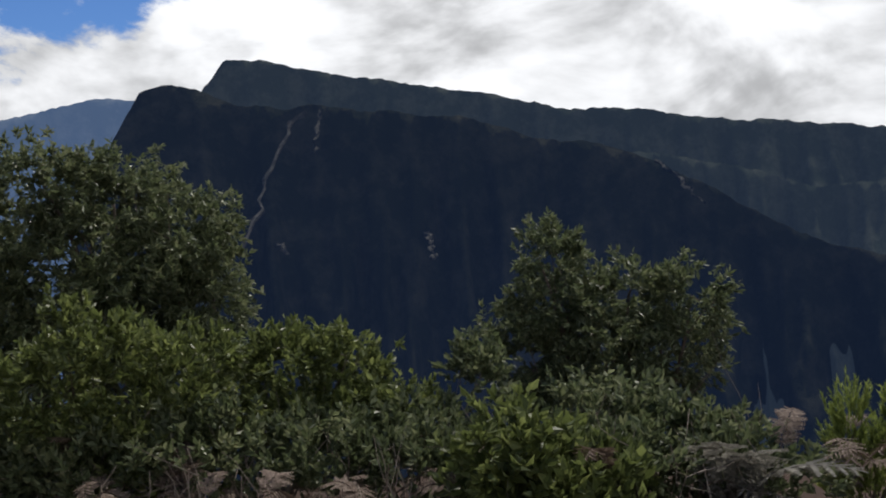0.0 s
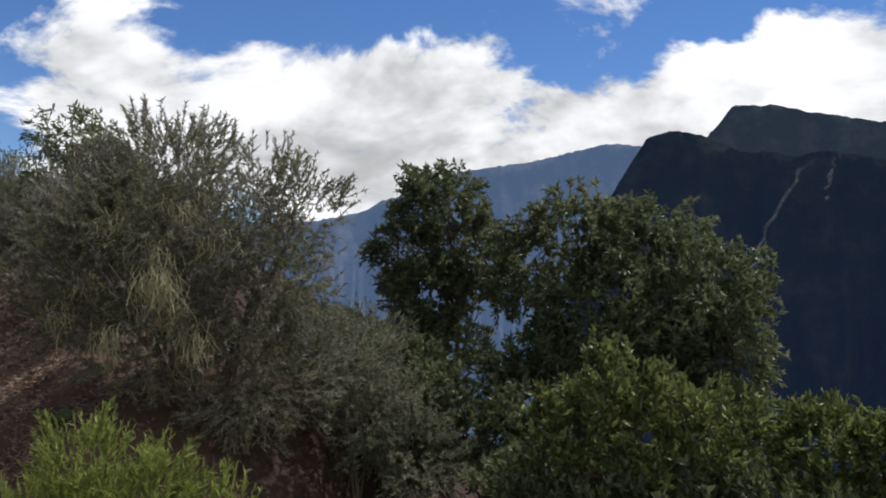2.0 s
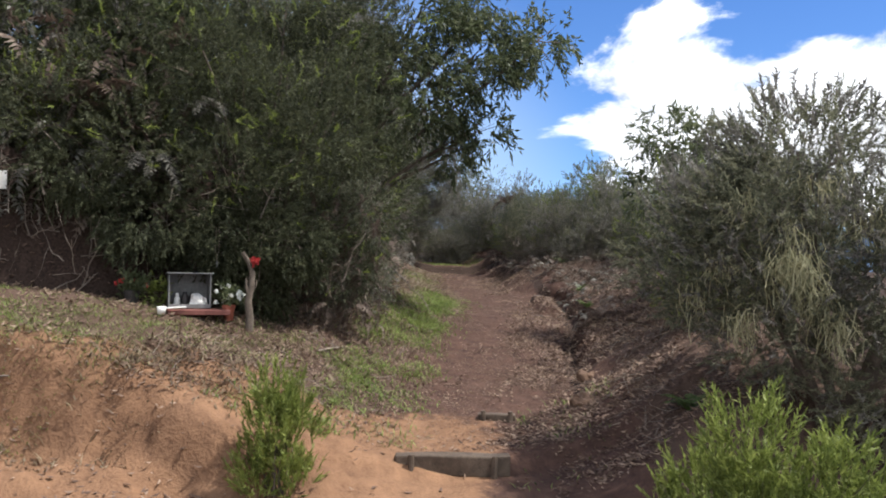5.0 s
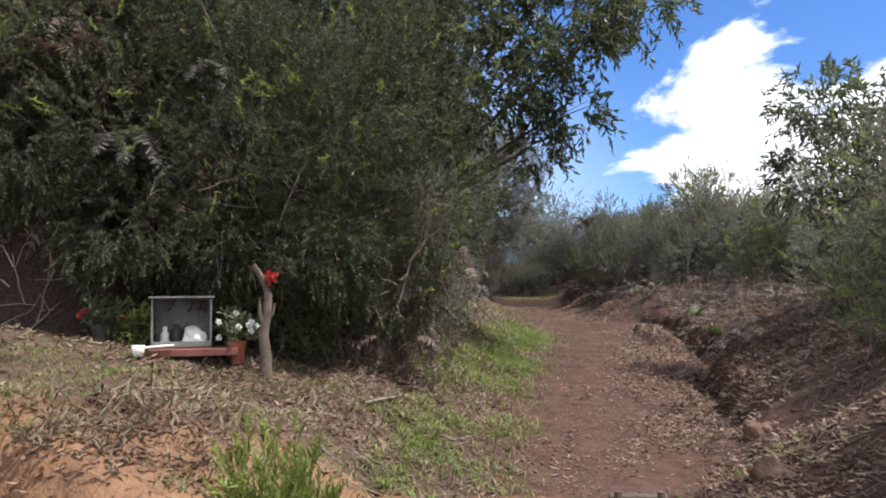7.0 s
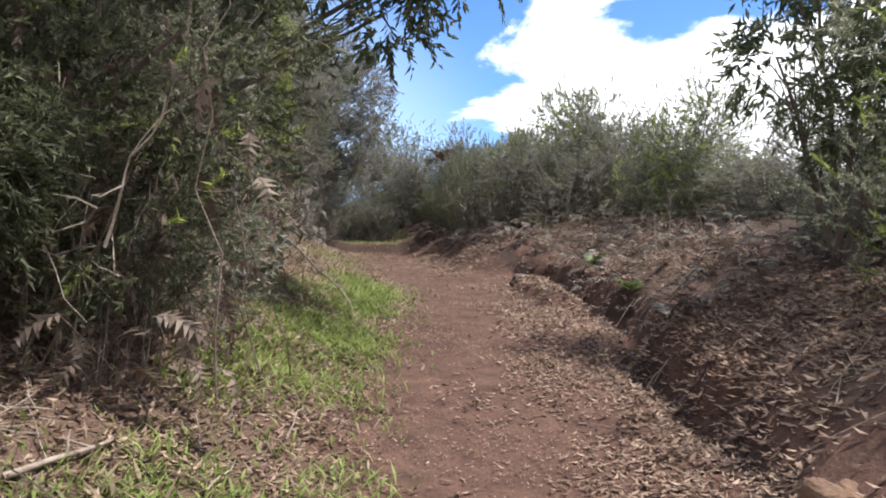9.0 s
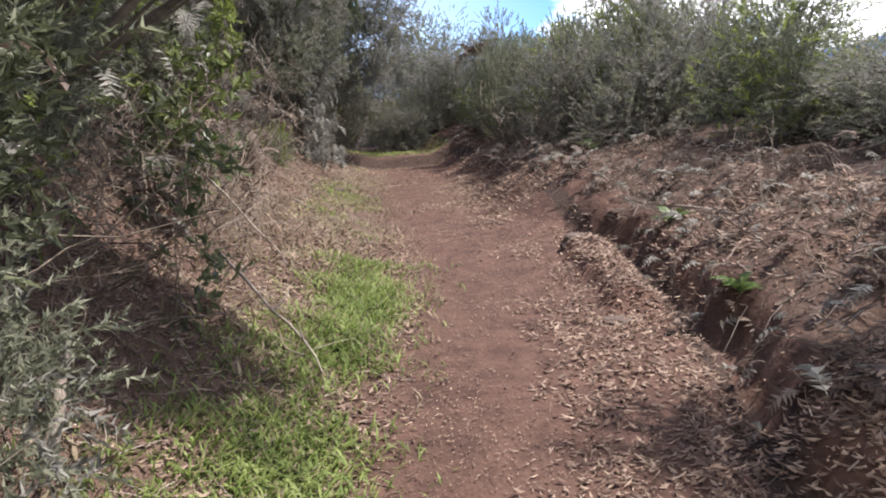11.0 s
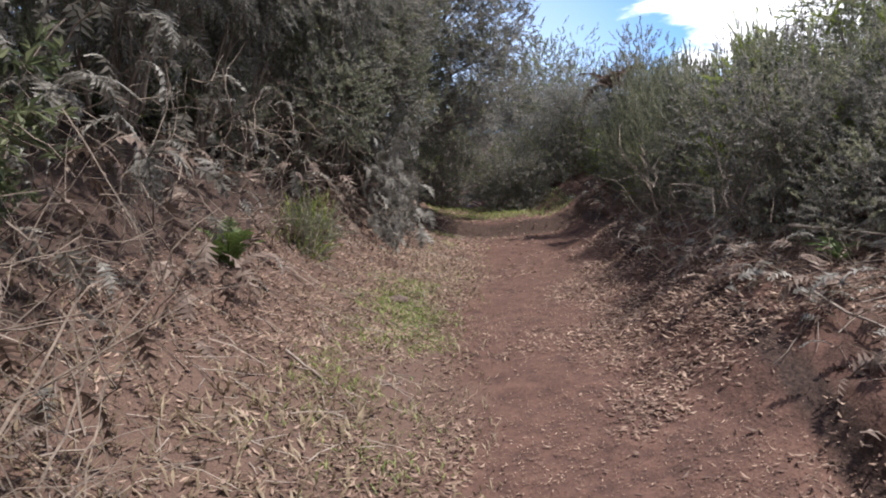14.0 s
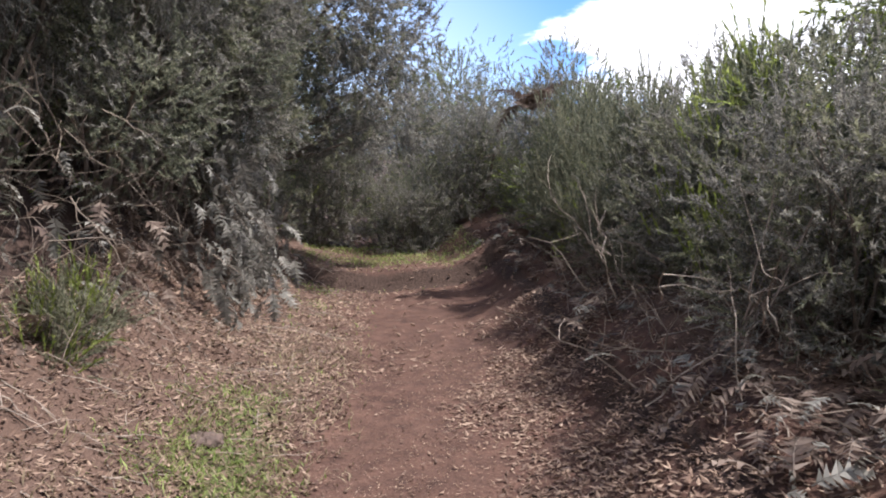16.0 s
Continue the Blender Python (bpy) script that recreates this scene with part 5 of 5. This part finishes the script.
bush("heath_bush", "dark heath bush below the lichen-hung tree", (-3.9, 4.9), 1, 1, 1, 151, ERICA, None, twigs=2200,
     blobs=[(-3.8, 4.9, -0.1, 0.4, 0.35, 0.35), (-4.3, 5.2, 0.25, 0.5, 0.4, 0.4), (-3.4, 4.9, -0.35, 0.35, 0.3, 0.3), (-4.0, 4.7, 0.3, 0.35, 0.3, 0.3), (-4.6, 4.8, 0.1, 0.5, 0.4, 0.4)])
bush("shrub", "low dark undergrowth among the dry ferns", (-0.6, 4.7), 1, 1, 1, 152, twigs=1700, group=EDGE, **{**ROUND, "leaf": BROAD, "inner": 0.3},
     blobs=[(-1.7, 4.7, -0.45, 0.45, 0.3, 0.25), (-1.0, 4.8, -0.35, 0.45, 0.3, 0.25), (-0.3, 4.8, -0.4, 0.45, 0.3, 0.22), (0.3, 4.7, -0.5, 0.4, 0.3, 0.2), (1.4, 4.5, -0.5, 0.4, 0.3, 0.2), (2.0, 4.5, -0.5, 0.4, 0.3, 0.2), (-2.3, 4.7, -0.4, 0.4, 0.3, 0.25)])


# ---- stones, timber, sticks ----
def boulder(name, label, at, size, seed, material=STONE, flat=1.0):
    bm = bmesh.new()
    bmesh.ops.create_icosphere(bm, subdivisions=4, radius=1.0)
    off = Vector((seed * 3.7, seed * 1.3, 0))
    for v in bm.verts:
        n = noise.noise(v.co * 0.9 + off) * 0.45 + noise.noise(v.co * 2.3 + off) * 0.2 + noise.noise(v.co * 6 + off) * 0.06
        v.co = Vector((v.co.x * size[0], v.co.y * size[1], v.co.z * size[2])) * (1 + n)
    me = bpy.data.meshes.new(name)
    bm.to_mesh(me)
    bm.free()
    me.materials.append(material)
    ob = new(name, me)
    ob.location = at
    return tagged(ob, label, "rock", "stones along the path")


boulder("rock", "earth-covered rock standing out of the worn path", (-12.85, 5.32, gz(-12.85, 5.32) - 0.05), (0.15, 0.11, 0.08), 1)
boulder("rock", "ochre stone stuck in the foot of the bank", (-7.0, 3.3, gz(-7.0, 3.3) - 0.05), (0.12, 0.1, 0.1), 2, OCHRE)
boulder("rock", "small stone on the path", (-10.97, 4.54, gz(-10.97, 4.54)), (0.1, 0.08, 0.04), 4)
boulder("rock", "pale stone on the slope beside the path", (-17.51, 4.43, gz(-17.51, 4.43)), (0.12, 0.09, 0.07), 5)
boulder("rock", "reddish stone in the foot of the bank", (-6.3, 2.9, gz(-6.3, 2.9)), (0.14, 0.1, 0.09), 7, OCHRE)


def timber(label, at, length, thick, high, turn, seed):
    root = thing("log_step", label, "step", at, "timber steps")
    bm = bmesh.new()
    box(bm, 0, 0, -high * 0.5, length, thick, high, 0, 0.012)
    bmesh.ops.subdivide_edges(bm, edges=[e for e in bm.edges if e.calc_length() > length * 0.5], cuts=6)
    for v in bm.verts:
        v.co += Vector((0, noise.noise(v.co * 6 + Vector((seed, 0, 0))), noise.noise(v.co * 5 + Vector((0, seed, 0))))) * 0.012
    part("beam", bm, WOOD, root)
    for sx in (-0.36, 0.36):
        bm = bmesh.new()
        bmesh.ops.create_cone(bm, cap_ends=True, segments=8, radius1=0.022, radius2=0.02, depth=0.22, matrix=Matrix.Translation((sx * length, -thick * 0.5 - 0.02, -0.03)))
        part("stake", bm, WOOD, root)
    root.rotation_euler = (0, 0, radians(turn))
    return root


timber("squared timber step across the start of the path", (-5.47, 1.5, gz(-5.6, 1.5) - 0.04), 0.78, 0.12, 0.14, 74, 1)
timber("short buried timber step higher up the path", (-6.35, 2.15, gz(-6.35, 2.15)), 0.3, 0.1, 0.1, 70, 2)
timber("weathered timber edging at the valley side", (-2.5, 4.1, gz(-2.5, 4.1) + 0.02), 0.5, 0.1, 0.12, 30, 3)


def stick(label, a, b, r, seed):
    rng = np.random.default_rng(seed)
    a, b = Vector((a[0], a[1], gz(a[0], a[1]) + a[2])), Vector((b[0], b[1], gz(b[0], b[1]) + b[2]))
    line = bent(rng, a, b, 9, 0.25)
    lines = [(line, r, r * 0.5)]
    for k in (4, 6):
        lines.append((bent(rng, line[k], line[k] + rng.normal(size=3) * 0.1 + np.array([0, 0, 0.05]), 4, 0.4), r * 0.5, r * 0.2))
    v, f = tubes(lines, 6)
    tagged(new("stick", np_mesh("stick", v, f, TWIG, True)), label, "stick", "fallen sticks")


stick("pale dry stick lying on the leaf litter", (-7.7, 0.9, 0.03), (-8.0, 1.2, 0.02), 0.012, 1)
stick("curved dry branch on the far bank", (-12.2, 5.84, 0.12), (-11.2, 5.64, 0.06), 0.009, 2)
stick("upright bare twig on the far bank", (-12.3, 6.83, -0.03), (-12.35, 6.87, 0.42), 0.007, 3)
stick("bent dry branch on the bracken", (-15.38, 6.68, 0.25), (-14.75, 6.99, 0.12), 0.011, 4)
stick("forked dry stick on the slope beside the path", (-15.41, 3.51, 0.03), (-14.98, 3.77, 0.02), 0.010, 5)
stick("dry branch at the foot of the bank", (-11.19, 2.43, 0.3), (-10.56, 2.74, 0.05), 0.010, 6)
stick("leaning broken stump on the slope beside the path", (-9.72, 1.73, -0.03), (-9.88, 1.84, 0.32), 0.030, 7)
stick("dry stick on the terrace", (-6.2, -1.7, 0.04), (-6.1, -1.35, 0.05), 0.012, 8)
stick("dry branch on the far bank", (-14.54, 6.25, 0.1), (-13.80, 6.25, 0.05), 0.009, 9)
stick("pale twig hanging over the bank", (-12.04, 2.49, 0.5), (-11.40, 2.80, 0.35), 0.008, 10)


# ---- the roadside shrine ----
TIN = plain_material("grey_painted_tin", (0.09, 0.09, 0.09), (0.24, 0.24, 0.235), 5, 0.55, 0.002, 0.2)
DARK = plain_material("soot_dark", (0.012, 0.010, 0.010), (0.05, 0.042, 0.04), 9, 0.6, 0.003)
WHITE = plain_material("white_plaster", (0.55, 0.54, 0.50), (0.82, 0.81, 0.78), 6, 0.6, 0.002)
PETAL = plain_material("white_petal", (0.62, 0.63, 0.58), (0.85, 0.86, 0.82), 12, 0.6, 0.002)
TERRACOTTA = plain_material("terracotta", (0.22, 0.06, 0.035), (0.38, 0.12, 0.07), 8, 0.75, 0.002)
REDWOOD = plain_material("red_painted_wood", (0.085, 0.022, 0.017), (0.20, 0.07, 0.055), 10, 0.7, 0.004)
RED = plain_material("red_cloth", (0.30, 0.022, 0.022), (0.52, 0.05, 0.045), 10, 0.7, 0.004)


def shrine_box():
    x, y = -7.8, -0.24
    z = gz(x, y)
    board = thing("board", "red-brown painted board lying under the shrine box", "board", (-7.68, -0.16, gz(-7.6, -0.16) + 0.01))
    bm = bmesh.new()
    box(bm, 0, 0, 0, 0.30, 0.52, 0.045, 4, 0.006)
    part("plank", bm, REDWOOD, board)
    top = board.location.z + 0.047
    root = thing("shrine_box", "open grey metal box with white offerings inside", "shrine", (x, y, top))
    w, d, h, t = 0.36, 0.26, 0.30, 0.012
    for name, (bx, by, bz, bw, bd, bh) in {
        "back": (-d / 2 + t / 2, 0, 0, t, w, h), "left_side": (0, -w / 2 + t / 2, 0, d, t, h), "right_side": (0, w / 2 - t / 2, 0, d, t, h),
        "roof": (0.01, 0, h, d + 0.04, w + 0.03, t), "bottom": (0, 0, 0.0, d - 0.02, w - 0.03, t), "front_lip": (d / 2 - 0.01, 0, 0.0, 0.012, w - 0.026, 0.035)}.items():
        bm = bmesh.new()
        box(bm, bx, by, bz, bw, bd, bh, 0, 0.002)
        part(name, bm, TIN, root)
    root.rotation_euler = (0, radians(-2), radians(4))
    for name, label, mat, px, py, r, hh in [("statuette", "small white statuette standing in the shrine box", WHITE, 0.03, -0.10, 0.032, 0.12), ("jar", "dark glass jar in the shrine box", DARK, 0.0, -0.035, 0.03, 0.13), ("jar", "dark glass jar in the shrine box", DARK, -0.02, 0.03, 0.03, 0.12)]:
        bm = bmesh.new()
        rings = [(0.9, 0), (1.0, 0.1), (0.75, 0.45), (0.85, 0.62), (0.4, 0.7), (0.5, 0.84), (0.45, 0.95), (0.05, 1.0)] if name == "statuette" else [(0.9, 0), (1.0, 0.06), (1.0, 0.7), (0.6, 0.82), (0.62, 1.0), (0.02, 1.0)]
        loops = [[bm.verts.new((r * f * math.cos(a * math.pi / 6), r * f * math.sin(a * math.pi / 6), hh * u)) for a in range(12)] for f, u in rings]
        for a, b in zip(loops, loops[1:]):
            for k in range(12):
                bm.faces.new((a[k], a[(k + 1) % 12], b[(k + 1) % 12], b[k]))
        me = bpy.data.meshes.new(name)
        bm.to_mesh(me), bm.free()
        me.materials.append(mat)
        me.polygons.foreach_set("use_smooth", np.full(len(me.polygons), True))
        ob = tagged(new(name, me), label, name)
        ob.location = (x + px, y + py, top + 0.014)
    cloth = bmesh.new()
    bmesh.ops.create_icosphere(cloth, subdivisions=3, radius=1)
    for v in cloth.verts:
        n = noise.noise(v.co * 2.0 + Vector((4, 1, 7))) * 0.35
        v.co = Vector((v.co.x * 0.07 * (1 + n), v.co.y * 0.085 * (1 + n), max(v.co.z, -0.2) * 0.085 * (1.0 - 0.4 * v.co.y + n) + 0.017))
    me = bpy.data.meshes.new("cloth")
    cloth.to_mesh(me), cloth.free()
    me.materials.append(WHITE)
    ob = tagged(new("cloth", me), "crumpled white cloth lying in the shrine box", "cloth")
    ob.location = (x + 0.02, y + 0.09, top + 0.014)


shrine_box()


def flower_pot(label, at, pot, flower, blooms, r, seed):
    rng = np.random.default_rng(seed)
    root = thing("flower_pot", label, "flower pot", at, "pots at the shrine")
    bm = bmesh.new()
    rings = [(0.70, 0), (0.98, 0.115), (1.08, 0.115), (1.08, 0.14), (0.92, 0.14), (0.88, 0.115), (0.02, 0.112)]
    loops = [[bm.verts.new((r * f * math.cos(a * math.pi / 8), r * f * math.sin(a * math.pi / 8), u)) for a in range(16)] for f, u in rings]
    for a, b in zip(loops, loops[1:]):
        for k in range(16):
            bm.faces.new((a[k], a[(k + 1) % 16], b[(k + 1) % 16], b[k]))
    part("pot", bm, pot, root)
    v, f = crown([(0, 0, 0.20, 0.09, 0.09, 0.07)], 60, 7, 0.05, 0.02, seed, 0.6, 0.9, 0.07, inner=0.2)
    mpart("leafage", np_mesh("leafage", v, f, BROAD), root, "dark green leaves")
    for _ in range(blooms):
        c = unit(rng.normal(size=3) * np.array([1, 1, 0.6]) + np.array([0.35, 0, 0.35])) * np.array([0.11, 0.13, 0.10]) + np.array([0, 0, 0.21])
        n = 26
        d = unit(rng.normal(size=(n, 3)))
        v, f = leaf_quads(np.tile(c, (n, 1)), d, unit(np.cross(d, rng.normal(size=(n, 3)))), np.full(n, 0.026), np.full(n, 0.02), 0.1)
        mpart("bloom", np_mesh("bloom", v, f, flower), root)
    return root


flower_pot("terracotta pot of round white flowers beside the box", (-7.68, 0.10, gz(-7.68, 0.10)), TERRACOTTA, PETAL, 14, 0.055, 1)
flower_pot("dark pot of faded red flowers under the bank", (-7.85, -0.72, gz(-7.85, -0.72)), DARK, RED, 5, 0.065, 2)
bush("seedling", "small green seedling beside the shrine box", (-7.85, -0.52), 0.18, 0.18, 0.34, 131, ERICA_TIP, None, length=0.04, width=0.012, twigs=60, per=10, stem=0.004, category="plant", reach=0.06)


def ladle():
    z = gz(-7.5, -0.46)
    root = thing("ladle", "white cup with a pale handle lying on the earth", "ladle", (-7.5, -0.46, z + 0.035))
    bm = bmesh.new()
    rings = [(0.02, -0.03), (0.030, -0.03), (0.040, 0.035), (0.036, 0.035), (0.027, -0.024), (0.01, -0.024)]
    loops = [[bm.verts.new((q * math.cos(a * math.pi / 8), q * math.sin(a * math.pi / 8), u)) for a in range(16)] for q, u in rings]
    for a, b in zip(loops, loops[1:]):
        for k in range(16):
            bm.faces.new((a[k], a[(k + 1) % 16], b[(k + 1) % 16], b[k]))
    part("cup", bm, WHITE, root, smooth=True)
    v, f = tubes([(np.array([[0, 0.035, 0.02], [0, 0.1, 0.025], [-0.01, 0.2, 0.03]]), 0.008, 0.008)], 8)
    mpart("handle", np_mesh("handle", v, f, WHITE, True), root)


ladle()


def shrine_post():
    rng = np.random.default_rng(9)
    x, y = -7.58, 0.27
    z = gz(x, y)
    root = thing("post", "gnarled grey branch post standing beside the shrine", "post", (x, y, z))
    pts = np.array([[0, 0, -0.05], [0.0, 0.01, 0.1], [-0.01, -0.01, 0.25], [0.0, 0.015, 0.38], [0.0, 0.02, 0.50], [0.0, -0.02, 0.60], [0.0, -0.07, 0.68]])
    fork = np.array([[0, 0.0, 0.28], [0.01, -0.03, 0.38], [0.0, -0.03, 0.46]])
    v, f = tubes([(pts, 0.038, 0.018), (fork, 0.018, 0.008), (np.array([[0, 0.0, 0.3], [0, 0.05, 0.38], [0, 0.06, 0.44]]), 0.012, 0.005)], 10)
    mpart("stem", np_mesh("stem", v, f, BARK, True), root)
    d = unit(rng.normal(size=(40, 3)))
    c = np.tile(np.array([0.02, 0.03, 0.60]), (40, 1)) + rng.normal(size=(40, 3)) * 0.012
    v, f = leaf_quads(c, d, unit(np.cross(d, rng.normal(size=(40, 3)))), np.full(40, 0.05), np.full(40, 0.035), 0.2)
    mpart("cloth_flower", np_mesh("cloth_flower", v, f, RED), root, "bright red cloth flower")


shrine_post()
# extra growth in the shaded leaf colour, added to darken the shrine
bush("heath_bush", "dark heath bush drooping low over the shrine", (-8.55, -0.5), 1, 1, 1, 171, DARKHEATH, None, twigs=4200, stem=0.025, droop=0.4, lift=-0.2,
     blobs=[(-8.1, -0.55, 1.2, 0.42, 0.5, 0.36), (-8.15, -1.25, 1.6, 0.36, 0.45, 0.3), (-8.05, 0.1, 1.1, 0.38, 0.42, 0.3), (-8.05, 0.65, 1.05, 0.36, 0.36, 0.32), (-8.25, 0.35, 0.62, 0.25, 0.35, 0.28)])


def hanging_beads():
    """A string of beads with a small cross, hung on a twig over the box."""
    x, y, z = -7.74, -0.01, 0.83
    root = thing("bead_string", "thin beads with a small cross hanging over the shrine box", "beads", (x, y, z))
    for side in (-1, 1):
        v, f = tubes([(np.array([[0, side * 0.012, 0.34], [0, side * 0.018, 0.15], [0, 0, 0.045]]), 0.0015, 0.0015)], 4)
        mpart("string", np_mesh("string", v, f, TWIG), root)
    for k in range(8):
        bm = bmesh.new()
        bmesh.ops.create_icosphere(bm, subdivisions=1, radius=0.0038, matrix=Matrix.Translation((0, (-1) ** k * 0.015 * (1 - k / 16), 0.30 - k * 0.032)))
        part("bead", bm, TWIG, root)
    bm = bmesh.new()
    box(bm, 0, 0, -0.02, 0.005, 0.006, 0.055, 0, 0.001)
    box(bm, 0.001, 0, 0.010, 0.005, 0.028, 0.006, 0, 0.001)
    part("cross", bm, TIN, root)


hanging_beads()


def notice():
    x, y = -8.0, -1.86
    z = gz(x, y)
    root = thing("notice", "small blank white notice on a thin stake", "sign", (x, y, z))
    bm = bmesh.new()
    box(bm, 0.012, 0, 1.52 - z - 0.08, 0.008, 0.2, 0.16, 0, 0.002)
    part("panel", bm, WHITE, root)
    v, f = tubes([(np.array([[0, 0, -0.05], [0, 0.005, 0.5], [0, 0, 1.58 - z]]), 0.012, 0.010)], 6)
    mpart("stake", np_mesh("stake", v, f, TWIG), root)


notice()
